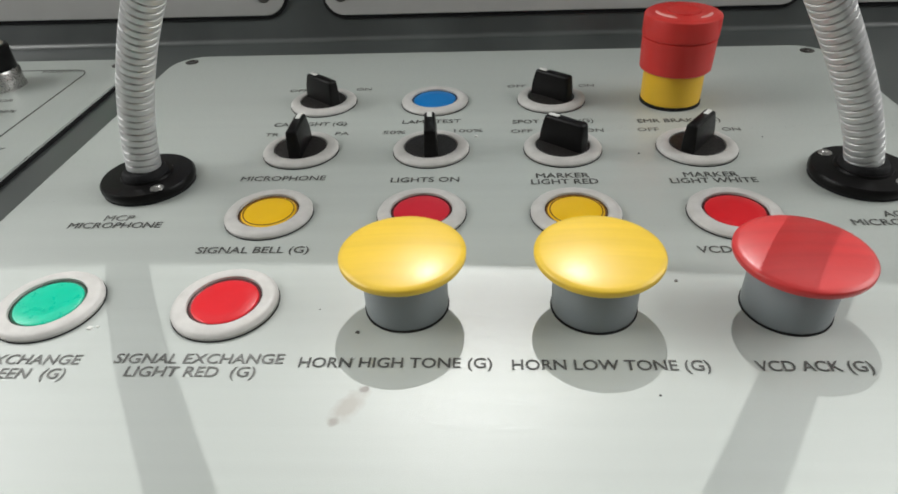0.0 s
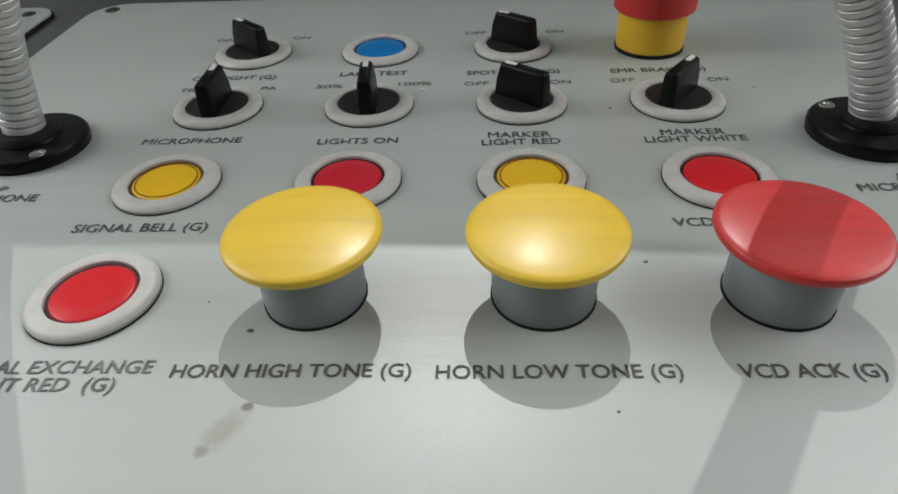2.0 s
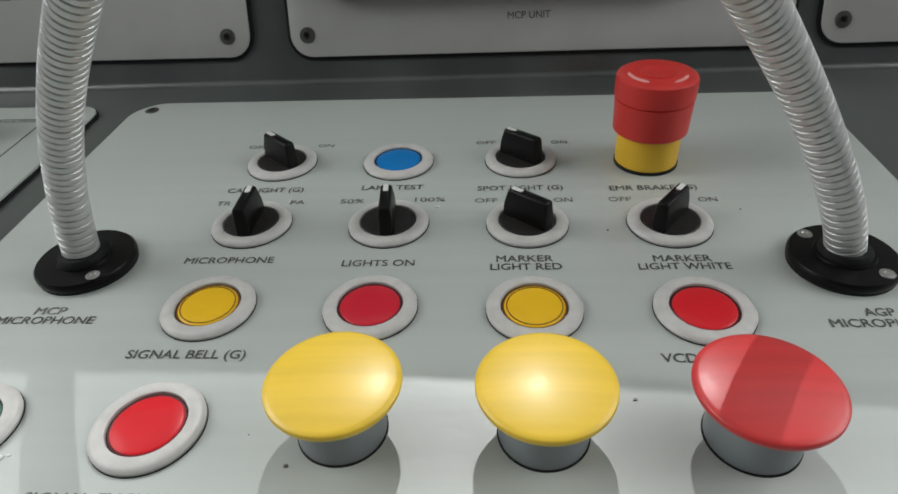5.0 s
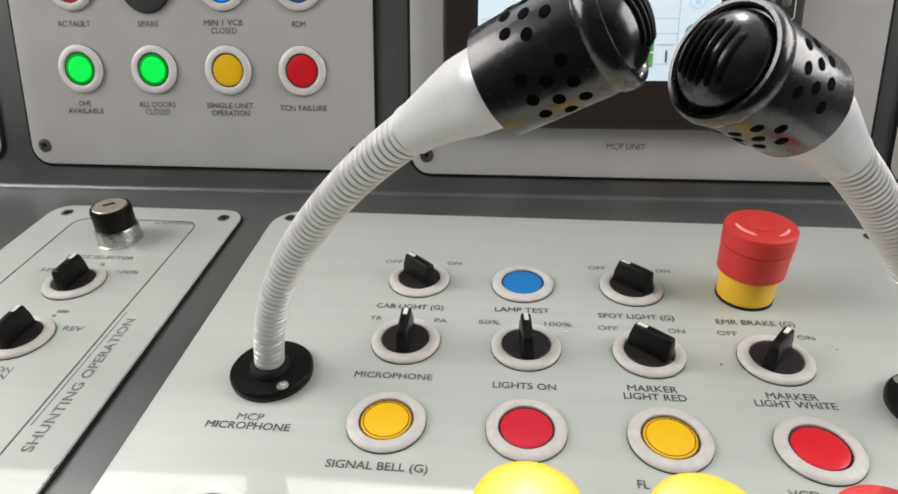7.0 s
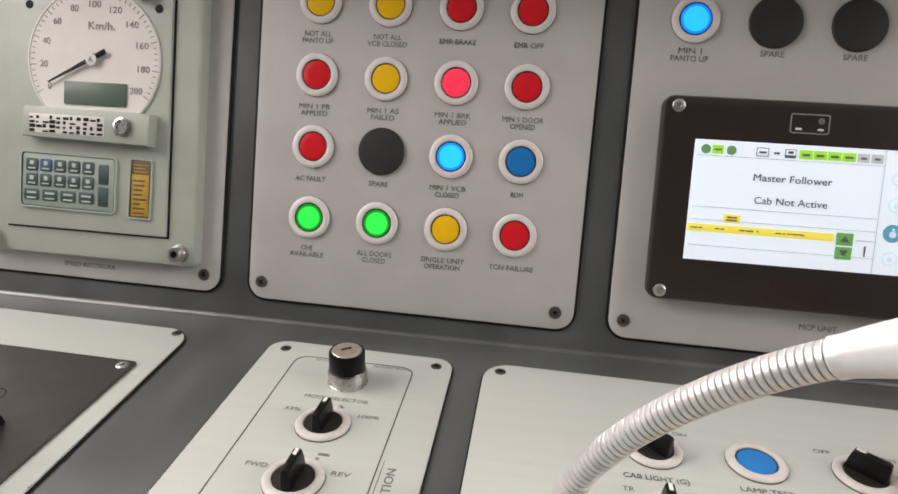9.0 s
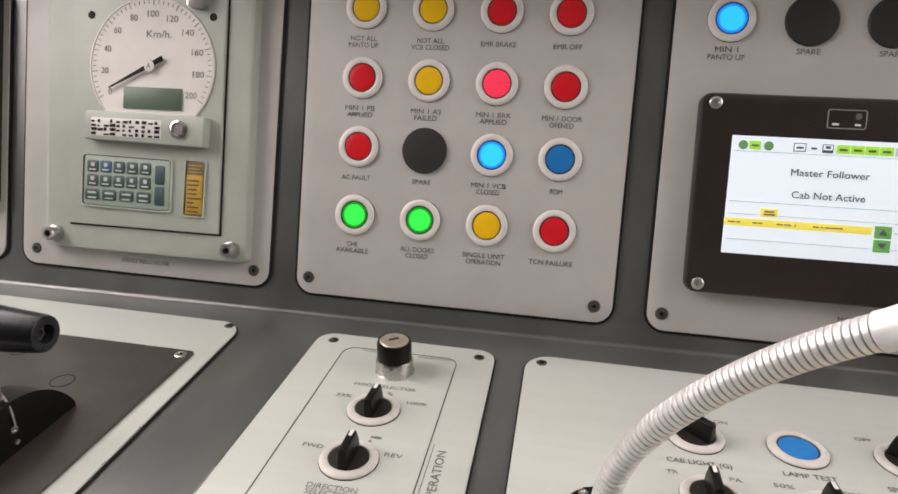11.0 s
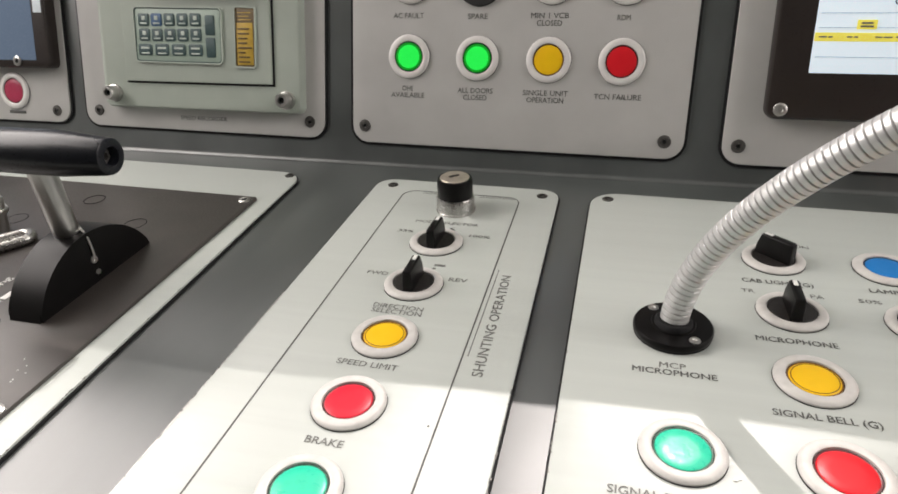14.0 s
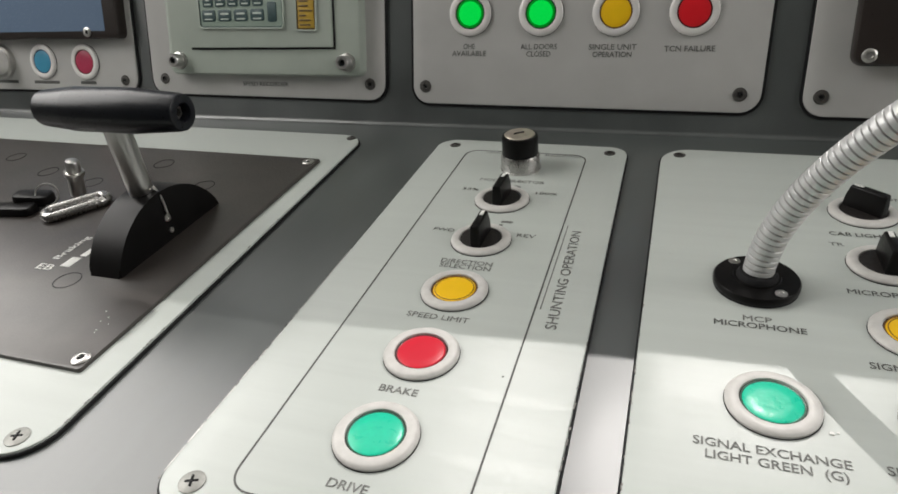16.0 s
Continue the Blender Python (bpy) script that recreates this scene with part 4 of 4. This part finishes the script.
for z, r in ((0.0145, 0.0024), (0.0060, 0.0017)):
    part("pin", moved(lathe([(0.0001, 0), (r, 0), (r, 0.0009), (r * 0.55, 0.0010), (r * 0.5, 0.0002), (0.0001, 0.0002)], 20), Matrix.Translation((0.0114, 0.0, z)) @ pose(0, 0, 0, 0, 90, 0)), STEEL, quad, "small steel pin")

peg = thing("steel_peg", desk(-0.5785, 0.2880, 0.0018) @ pose(0, 0, 0, 0, 14, 0) @ Matrix.Scale(1.02, 4), "short shiny steel peg standing on the black plate", "peg")
part("stem", lathe([(0.0001, 0), (0.0052, 0), (0.0052, 0.016), (0.0001, 0.016)], 28), STEEL, peg)
part("collar", lathe([(0.0001, 0.016), (0.0066, 0.016), (0.0068, 0.017), (0.0066, 0.019), (0.0001, 0.019)], 28), STEEL, peg)
part("tip", lathe([(0.0050, 0.019), (0.0048, 0.026), (0.0040, 0.0275), (0.0001, 0.028)], 28), STEEL, peg)

fob = thing("key_bunch", desk(-0.5560, 0.2655, 0.0022), "key bunch with shiny steel clip lying on the plate", "keys")
loop = outline([(-0.0072, -0.0200), (0.0072, -0.0200), (0.0062, 0.0200), (-0.0062, 0.0200)], 0.0060, 6)
part("clip", moved(tube([(x, y, 0.0028) for x, y in loop] + [(*loop[0], 0.0028)], 0.0034, 12), pose(0, 0, 0.0005, 0, 0, -36)), CHROME, fob, "shiny oval steel clip")
part("split_ring", moved(tube([(0.0078 * math.cos(radians(a)), 0.0078 * math.sin(radians(a)), 0) for a in range(0, 361, 15)], 0.0006, 8), pose(-0.028, 0.003, 0.0085, 62, 10, 25)), STEEL, fob, "thin steel split ring")
part("key_head", moved(block(0, 0, 0.026, 0.015, 0, 0.007, 0.005, 0.0020), pose(-0.040, 0.001, 0.0030, 0, 8, 20)), BLACK, fob, "black plastic key head")
part("key_head", moved(block(0, 0, 0.034, 0.012, 0, 0.006, 0.004, 0.0016), pose(-0.046, -0.012, 0.0004, 0, 0, 8)), BLACK, fob, "black plastic key head")
part("key_blade", moved(block(0, 0, 0.030, 0.007, 0, 0.002, 0.001, 0.0004), pose(-0.095, -0.018, 0.0006, 0, 0, -8)), STEEL, fob)

# ---------------------------------------------------------------- displays


def flat(parent, name, x0, x1, y0, y1, z, material, label="", r=0.0003, t=0.0003):
    return part(name, slab([(x0, y0), (x1, y0), (x1, y1), (x0, y1)], r, z, z + t, 0.0001, 2), material, parent, label)


H = 0.012
mmi = thing("display_unit", rear(0, 0), "black display unit with a lit white screen reading Cab Not Active", "display", "displays")
part("case", slab([(-0.0580, 0.0188), (0.1715, 0.0180), (0.1715, 0.1690), (-0.0590, 0.1690)], 0.008, 0, H, 0.003), CASE, mmi, "dark brown-black case")
for px, py in ((-0.0487, 0.1612), (-0.0492, 0.0253), (0.1615, 0.0280), (0.1615, 0.1607)):
    screw(mmi, px, py, H, "pale")
scr = flat(mmi, "screen", -0.0348, 0.1195, 0.0505, 0.1380, H, SCREENWHITE, "lit white screen")
Z1 = H + 0.0004
for k, (x0, x1, mt) in enumerate(((-0.0300, -0.0235, SCREENDKGREEN), (-0.0225, -0.0145, SCREENGREEN), (-0.0125, -0.0055, SCREENDKGREEN), (0.0370, 0.0462, SCREENGREEN), (0.0466, 0.0558, SCREENGREEN), (0.0562, 0.0654, SCREENGREEN), (0.0658, 0.0750, SCREENGREEN), (0.0760, 0.0840, SCREENGREY), (0.0850, 0.0930, SCREENGREY), (0.0275, 0.0350, SCREENINK), (0.0080, 0.0165, SCREENINK))):
    if k in (0, 2):
        part("status_field", moved(lathe([(0.0001, 0), (0.0034, 0), (0.0034, 0.0003), (0.0001, 0.0003)], 20), Matrix.Translation(((x0 + x1) / 2, 0.1312, Z1))), mt, scr)
    else:
        f = flat(scr, "status_field", x0, x1, 0.1282, 0.1345, Z1, mt)
        if mt is SCREENINK:
            flat(scr, "status_field", x0 + 0.0006, x1 - 0.0006, 0.1288 + (0.0014 if k == 9 else 0), 0.1339, Z1 + 0.0003, SCREENWHITE)
    if 3 <= k <= 8:
        flat(scr, "print_bar", x0 + 0.002, x1 - 0.002, 0.1303, 0.1318, Z1 + 0.0003, SCREENINK)
flat(scr, "print_bar", -0.0210, -0.0158, 0.1306, 0.1318, Z1 + 0.0003, SCREENINK)
flat(scr, "print_bar", 0.0098, 0.0148, 0.1303, 0.1318, Z1 + 0.0006, SCREENINK)
flat(scr, "print_bar", 0.0200, 0.0240, 0.1303, 0.1318, Z1, SCREENINK)
flat(scr, "print_bar", 0.0295, 0.0330, 0.1312, 0.1332, Z1 + 0.0006, SCREENINK)
lettering(scr, "Master Follower", 0.0347, 0.1131, 0.0535, 0.0050, Z1 + 0.0002, 0, SCREENINK)
lettering(scr, "Cab Not Active", 0.0349, 0.0968, 0.0498, 0.0050, Z1 + 0.0002, 0, SCREENINK)
for y in (0.0893, 0.0800, 0.0610, 0.1265):
    flat(scr, "rule", -0.0325, 0.0941, y, y + 0.0004, Z1, SCREENGREY)
flat(scr, "rule", 0.0941, 0.0947, 0.0505, 0.1380, Z1, SCREENGREY)
flat(scr, "message_bar", -0.0345, 0.0668, 0.0713, 0.0770, Z1, SCREENYEL, "yellow message bar")
for x0, x1 in ((-0.0320, -0.0270), (-0.0262, -0.0235), (-0.0150, -0.0115), (-0.0108, -0.0080), (0.0020, 0.0062), (0.0070, 0.0120), (0.0142, 0.0156), (0.0270, 0.0312), (0.0322, 0.0340), (0.0350, 0.0470)):
    flat(scr, "print_bar", x0, x1, 0.0737, 0.0746, Z1 + 0.0003, SCREENINK)
flat(scr, "menu_field", -0.0100, 0.0020, 0.0790, 0.0852, Z1 + 0.0003, SCREENYEL)
flat(scr, "print_bar", -0.0075, -0.0005, 0.0825, 0.0836, Z1 + 0.0007, SCREENINK)
flat(scr, "print_bar", -0.0080, 0.0000, 0.0804, 0.0815, Z1 + 0.0007, SCREENINK)
for y0, up_ in ((0.0690, True), (0.0590, False)):
    flat(scr, "arrow_key", 0.0685, 0.0798, y0, y0 + 0.0090, Z1, SCREENMIDGREEN)
    tri = [(0.0710, y0 + 0.0025), (0.0773, y0 + 0.0025), (0.07415, y0 + 0.0070)] if up_ else [(0.0710, y0 + 0.0068), (0.07415, y0 + 0.0023), (0.0773, y0 + 0.0068)]
    part("arrow", slab(tri, 0.0003, Z1 + 0.0003, Z1 + 0.0006, 0.0001, 2), SCREENINK, scr)
lettering(scr, "1", 0.0880, 0.0660, 0.0013, 0.0075, Z1 + 0.0002, 0, SCREENINK)
flat(scr, "print_bar", 0.0815, 0.0930, 0.0727, 0.0738, Z1, SCREENGREY)
for y, r, filled in ((0.1180, 0.0050, False), (0.1000, 0.0052, False), (0.0800, 0.0064, True), (0.0620, 0.0050, False)):
    icon = part("side_icon", moved(lathe([(0.0001, 0), (r, 0), (r, 0.0003), (0.0001, 0.0003)], 32), Matrix.Translation((0.1050, y, Z1))), SCREENBLUE if filled else SCREENPALE, scr)
    if not filled:
        part("icon_face", moved(lathe([(0.0001, 0), (r - 0.0009, 0), (r - 0.0009, 0.0003), (0.0001, 0.0003)], 32), Matrix.Translation((0.1050, y, Z1 + 0.0003))), SCREENWHITE, icon)
    flat(icon, "icon_mark", 0.1050 - r * 0.35, 0.1050 + r * 0.35, y - r * 0.45, y + r * 0.2, Z1 + 0.0006, SCREENPALE, "", r * 0.2)
    if filled:
        flat(icon, "icon_mark", 0.1050 - r * 0.1, 0.1050 + r * 0.15, y, y + r * 0.6, Z1 + 0.0006, SCREENPALE, "", r * 0.1)
part("logo_frame", frame_ring(rect(0.0420, 0.1530, 0.0265, 0.0140), 0.002, 0.0008, H, H + 0.0003), DIALINK, mmi, "thin pale frame round a logo")
flat(mmi, "logo_mark", 0.0325, 0.0368, 0.1485, 0.1499, H, SCREENGREY)
part("logo_mark", moved(lathe([(0.0001, 0), (0.0022, 0), (0.0022, 0.0003), (0.0001, 0.0003)], 16), Matrix.Translation((0.0495, 0.1553, H))), STEEL, mmi)
flat(mmi, "logo_mark", 0.0475, 0.0515, 0.1485, 0.1499, H, SCREENGREY)
part("slot_frame", frame_ring(rect(0.1540, 0.1090, 0.0220, 0.0420), 0.002, 0.0006, H, H + 0.0003), SCREENGREY, mmi, "thin pale frame round two sockets")
for x in (0.1490, 0.1590):
    part("socket", slab(rect(x, 0.1060, 0.0058, 0.0210), 0.0026, H, H + 0.0012, 0.0005), STEEL, mmi, "metal socket")

dark = thing("display_unit", rear(0, 0), "black display unit with a dim blue-grey screen", "display", "displays")
part("case", slab([(-0.955, 0.0412), (-0.6712, 0.0412), (-0.6712, 0.235), (-0.955, 0.235)], 0.006, 0, H, 0.002), CASE, dark)
flat(dark, "screen", -0.930, -0.6860, 0.0480, 0.220, H, SCREENDIM, "dim blue-grey screen")
flat(dark, "icon_field", -0.6835, -0.6745, 0.1180, 0.1300, H, SCREENGREY)
flat(dark, "icon_field", -0.6835, -0.6745, 0.0900, 0.1020, H, SCREENGREY)
ds = screw(dark, -0.7075, 0.0471, H + 0.0004, "pale")
part("socket", lathe([(0.0001, 0.0004), (0.0020, 0.0004), (0.0020, 0.0009), (0.0001, 0.0010)], 6), GASKET, ds)

# ---------------------------------------------------------------- speed recorder
rec = thing("speed_recorder", rear(0, 0), "pale green-grey speed recorder with white dial and keypad", "speed recorder")
part("bezel", slab([(-0.6150, 0.0090), (-0.4185, 0.0085), (-0.4185, 0.2700), (-0.6170, 0.2700)], 0.006, 0, 0.0105, 0.003), RECPAINT, rec, "raised pale green-grey bezel")
part("shadow_gap", slab(rect(-0.5152, 0.1365, 0.1470, 0.2120), 0.001, 0.0104, 0.0109, 0.0001), GASKET, rec)
part("door", slab(rect(-0.5156, 0.1369, 0.1440, 0.2095), 0.001, 0.0109, 0.0135, 0.0008), RECPAINT, rec, "flat pale green-grey front door")
for u, v in ((-0.6027, 0.0212), (-0.4312, 0.0196), (-0.6025, 0.2545), (-0.4290, 0.2560)):
    bo = part("bolt", lathe([(0.0001, 0.010), (0.0076, 0.010), (0.0078, 0.0118), (0.0075, 0.0132), (0.0060, 0.0136), (0.0061, 0.0200), (0.0053, 0.0212), (0.0030, 0.0212), (0.0027, 0.0165), (0.0001, 0.0165)], 24), STEEL, rec, "steel socket bolt", pose(u, v, 0))
    part("socket", lathe([(0.0001, 0.0163), (0.0028, 0.0163), (0.0027, 0.0190), (0.0001, 0.0190)], 6), GASKET, bo)
DZ = 0.0135
dial = part("dial", lathe([(0.0001, DZ), (0.0588, DZ), (0.0588, DZ + 0.0012), (0.0576, DZ + 0.0016), (0.0572, DZ + 0.0010), (0.0001, DZ + 0.0010)], 96), DIALFACE, rec, "white speed dial", pose(-0.5105, 0.1715, 0))
for k in range(51):
    a = radians(210 - 241 * k / 50)
    lng = 0.0055 if k % 5 == 0 else 0.003
    part("graduation", cached(("tick", k % 5 == 0), lambda: block(0, 0, lng, 0.0007, 0, 0.0002, 0.0001, 0.00005), DIALINK), None, dial, "", Matrix.Translation((0.0545 * math.cos(a), 0.0545 * math.sin(a), DZ + 0.0011)) @ pose(0, 0, 0, 0, 0, math.degrees(a)))
for k in range(11):
    a = radians(210 - 241 * k / 10)
    words = str(20 * k)
    lettering(dial, words, 0.0445 * math.cos(a), 0.0445 * math.sin(a), 0.0036 * len(words), 0.0052, DZ + 0.0011, 0, DIALINK, "numeral")
lettering(dial, "Km/h.", 0.0065, 0.0275, 0.0235, 0.0062, DZ + 0.0011, 0, DIALINK)
part("needle", moved(join(slab([(-0.012, -0.0022), (0.045, -0.0005), (0.045, 0.0005), (-0.012, 0.0022)], 0.0003, 0, 0.0010, 0.0002, 2), lathe([(0.0001, 0), (0.0035, 0), (0.0035, 0.0014), (0.0001, 0.0014)], 20)), Matrix.Translation((0.001, 0.0015, DZ + 0.003)) @ pose(0, 0, 0, 0, 0, 208)), BLACK, dial, "black needle")
part("hub_badge", lathe([(0.0001, DZ + 0.004), (0.0048, DZ + 0.004), (0.0048, DZ + 0.0046), (0.0001, DZ + 0.0048)], 24), DIALFACE, dial)
lettering(dial, "A", 0, 0, 0.0040, 0.0045, DZ + 0.0050)
flat(rec, "lcd_window", -0.5355, -0.4806, 0.1353, 0.1537, DZ + 0.0012, LCD, "unlit green liquid-crystal window", 0.0006, 0.0010)
cas = part("drawer", slab([(-0.5680, 0.1068), (-0.4552, 0.1046), (-0.4535, 0.1305), (-0.5665, 0.1312)], 0.002, DZ, 0.0230, 0.0015), RECPAINT, rec, "raised drawer with a lock")
npl = flat(cas, "name_plate", -0.5602, -0.4937, 0.1100, 0.1255, 0.0230, DIALFACE, "silver name plate with black blocks")
part("lock", moved(lathe([(0.0001, 0), (0.0078, 0), (0.0078, 0.0020), (0.0066, 0.0028), (0.0052, 0.0028), (0.0048, 0.0014), (0.0001, 0.0014)], 28), Matrix.Translation((-0.4774, 0.1187, 0.0230))), CHROME, cas, "round chrome lock")
kp = part("keypad", slab([(-0.5740, 0.0490), (-0.4885, 0.0480), (-0.4880, 0.0932), (-0.5738, 0.0944)], 0.004, DZ, DZ + 0.0010, 0.0004), KEYPAD, rec, "pale green membrane keypad")
part("keypad_edge", frame_ring([(-0.5738, 0.0493), (-0.4888, 0.0483), (-0.4883, 0.0930), (-0.5736, 0.0941)], 0.0038, 0.0009, DZ + 0.0008, DZ + 0.0013), KEYBLUE, kp)
part("keypad_rim", frame_ring([(-0.5749, 0.0482), (-0.4877, 0.0472), (-0.4872, 0.0940), (-0.5747, 0.0952)], 0.0045, 0.0012, DZ, DZ + 0.0018), RECPAINT, kp)
for r in range(3):
    n = 5 if r < 2 else 4
    for k in range(n):
        u = -0.5640 + (0.0128 if n == 5 else 0.0167) * k
        wk = 0.0106 if n == 5 else 0.0136
        tone = KEYACCENT if (r, k) == (0, 1) else KEYBLUE
        part("key", cached(("key", n, tone.name), lambda: slab(rect(0, 0, wk, 0.0104 if n == 5 else 0.0096), 0.0018, 0, 0.0005, 0.0001), tone), None, kp, "", pose(u, 0.0838 - 0.0124 * r, DZ + 0.0010))
        part("print_bar", cached(("keybar", n), lambda: block(0, 0, wk * (0.32 if n == 5 else 0.62), 0.0034 if n == 5 else 0.0016, 0, 0.0002, 0.0004, 0.00005), KEYPRINT), None, kp, "", pose(u, 0.0852 - 0.0124 * r, DZ + 0.0015))
        part("print_bar", cached(("keysubbar", n), lambda: block(0, 0, wk * 0.62, 0.0013, 0, 0.0002, 0.0004, 0.00005), KEYPRINT), None, kp, "", pose(u, 0.0808 - 0.0124 * r, DZ + 0.0015))
for v in (0.0794, 0.0612):
    part("key", cached(("key", "tall"), lambda: slab(rect(0, 0, 0.0088, 0.0162), 0.0015, 0, 0.0005, 0.0001), KEYBLUE), None, kp, "", pose(-0.4990, v, DZ + 0.0010))
part("label_rim", frame_ring([(-0.4772, 0.0455), (-0.4567, 0.0449), (-0.4555, 0.0941), (-0.4761, 0.0949)], 0.0025, 0.0012, DZ, DZ + 0.0016), RECPAINT, rec)
part("label_recess", slab([(-0.4763, 0.0466), (-0.4578, 0.0460), (-0.4566, 0.0932), (-0.4752, 0.0940)], 0.001, DZ, DZ + 0.0006, 0.0001), OCHREDK, rec)
wl = flat(rec, "warning_label", -0.4740, -0.4590, 0.0478, 0.0815, DZ + 0.0006, OCHRE, "ochre label with small dark lines")
for k in range(8):
    flat(wl, "print_bar", -0.4728, -0.4622 + 0.0022 * (k % 2) - 0.002 * (k % 3), 0.0494 + 0.0038 * k, 0.0508 + 0.0038 * k, DZ + 0.0010, OCHREDK)
for k in range(3):
    flat(rec, "print_bar", -0.4725, -0.4602 - 0.002 * (k % 2), 0.0836 + 0.0028 * k, 0.0843 + 0.0028 * k, DZ + 0.0007, OCHRE)
part("latch", slab(rect(-0.4680, 0.2330, 0.0150, 0.0240), 0.002, DZ, DZ + 0.008, 0.001), STEEL, rec, "steel seal latch")
part("hinge", slab(rect(-0.4680, 0.2440, 0.0230, 0.0060), 0.001, DZ, DZ + 0.009, 0.0006), STEEL, rec)
for u, v in ((-0.5698, 0.2140), (-0.4552, 0.2144)):
    part("hole", moved(lathe([(0.0001, 0), (0.0034, 0), (0.0034, 0.0003), (0.0001, 0.0003)], 20), Matrix.Translation((u, v, DZ))), GASKET, rec)
rnd = random.Random(5)
for r in range(4):
    for k in range(11):
        if rnd.random() < 0.8:
            flat(npl, "print_bar", -0.5597 + 0.0060 * k, -0.5597 + 0.0060 * k + rnd.uniform(0.002, 0.0054), 0.1105 + 0.0036 * r, 0.1105 + 0.0036 * r + rnd.uniform(0.0014, 0.003), 0.0233, GASKET)

for k in range(7):
    dx, dy = rnd.gauss(0, 0.003), rnd.gauss(0, 0.004)
    part("scuff", block(-0.4350 + dx, 0.1615 + dy, rnd.uniform(0.0003, 0.0008), rnd.uniform(0.0003, 0.0007), 0.0022, 0.0023, 0.0001, 0.00003), WHITEINK, plate)
CHIP = [mesh_of("paint_chip", slab(c, 0.00006, 0, 0.0001, 0.00003, 2), SCREW) for c in
        ([(-0.0003, -0.0009), (0.0004, -0.0007), (0.0003, 0.0008), (-0.0003, 0.0006)], [(-0.0002, -0.0004), (0.0003, -0.0003), (0.0002, 0.0005), (-0.0003, 0.0003)],
         [(-0.0003, -0.0016), (0.0003, -0.0010), (0.0002, 0.0014), (-0.0003, 0.0017)])]
for owner, x0, slope, n in ((main, -0.1727, 0.0, 26), (shunt, -0.1938, -0.0040, 26), (shunt, -0.3400, 0.0030, 16), (brake, -0.4007, -0.0118, 12)):
    for k in range(n):
        y = rnd.uniform(0.085, 0.30) if k % 2 else rnd.uniform(0.085, 0.20)
        part("paint_chip", CHIP[k % 3], None, owner, "", pose(x0 + slope * (y - 0.08) / 0.34 * 0.5 + rnd.uniform(-0.0002, 0.0003), y, -0.00015, 0, 0, rnd.uniform(-12, 12)))
# bare metal showing along the lip beside the shunting panel
y = 0.092
while y < 0.235:
    ln_ = rnd.uniform(0.008, 0.030)
    x = -0.3400 + 0.0015 * (y - 0.0785) / 0.346 - 0.0016
    part("worn_lip", block(x, y + ln_ / 2, rnd.uniform(0.0004, 0.0007), ln_, -0.0030, -0.0018, 0.0002, 0.0001), PALESCREW, shunt, "bare worn metal lip")
    y += ln_ + rnd.uniform(0.0002, 0.0014)
# ---------------------------------------------------------------- grit on the panel
for x, y, s, mt in ((0.0879, 0.1904, 0.0007, SCREW), (0.0930, 0.2810, 0.0005, INK), (0.0203, 0.3005, 0.0009, WHITEINK), (-0.0150, 0.1655, 0.0007, SCREW), (-0.0290, 0.1762, 0.0003, INK), (0.1515, 0.2955, 0.0004, INK), (-0.2260, 0.1700, 0.0005, INK),
                    (-0.1020, 0.1672, 0.0010, WHITEINK), (-0.0998, 0.1680, 0.0006, WHITEINK), (0.0722, 0.1408, 0.0004, INK)):
    g = tagged(new("grit", mesh_of("grit", moved(slab([(-s, -s * 0.6), (s * 0.8, -s * 0.8), (s, s * 0.5), (-s * 0.4, s * 0.8)], s * 0.2, 0, s * 0.5, s * 0.1, 2), Matrix.Identity(4)), mt)), "small crumb of grit lying on the painted panel", "grit", "grit")
    g.matrix_world = desk(x, y)
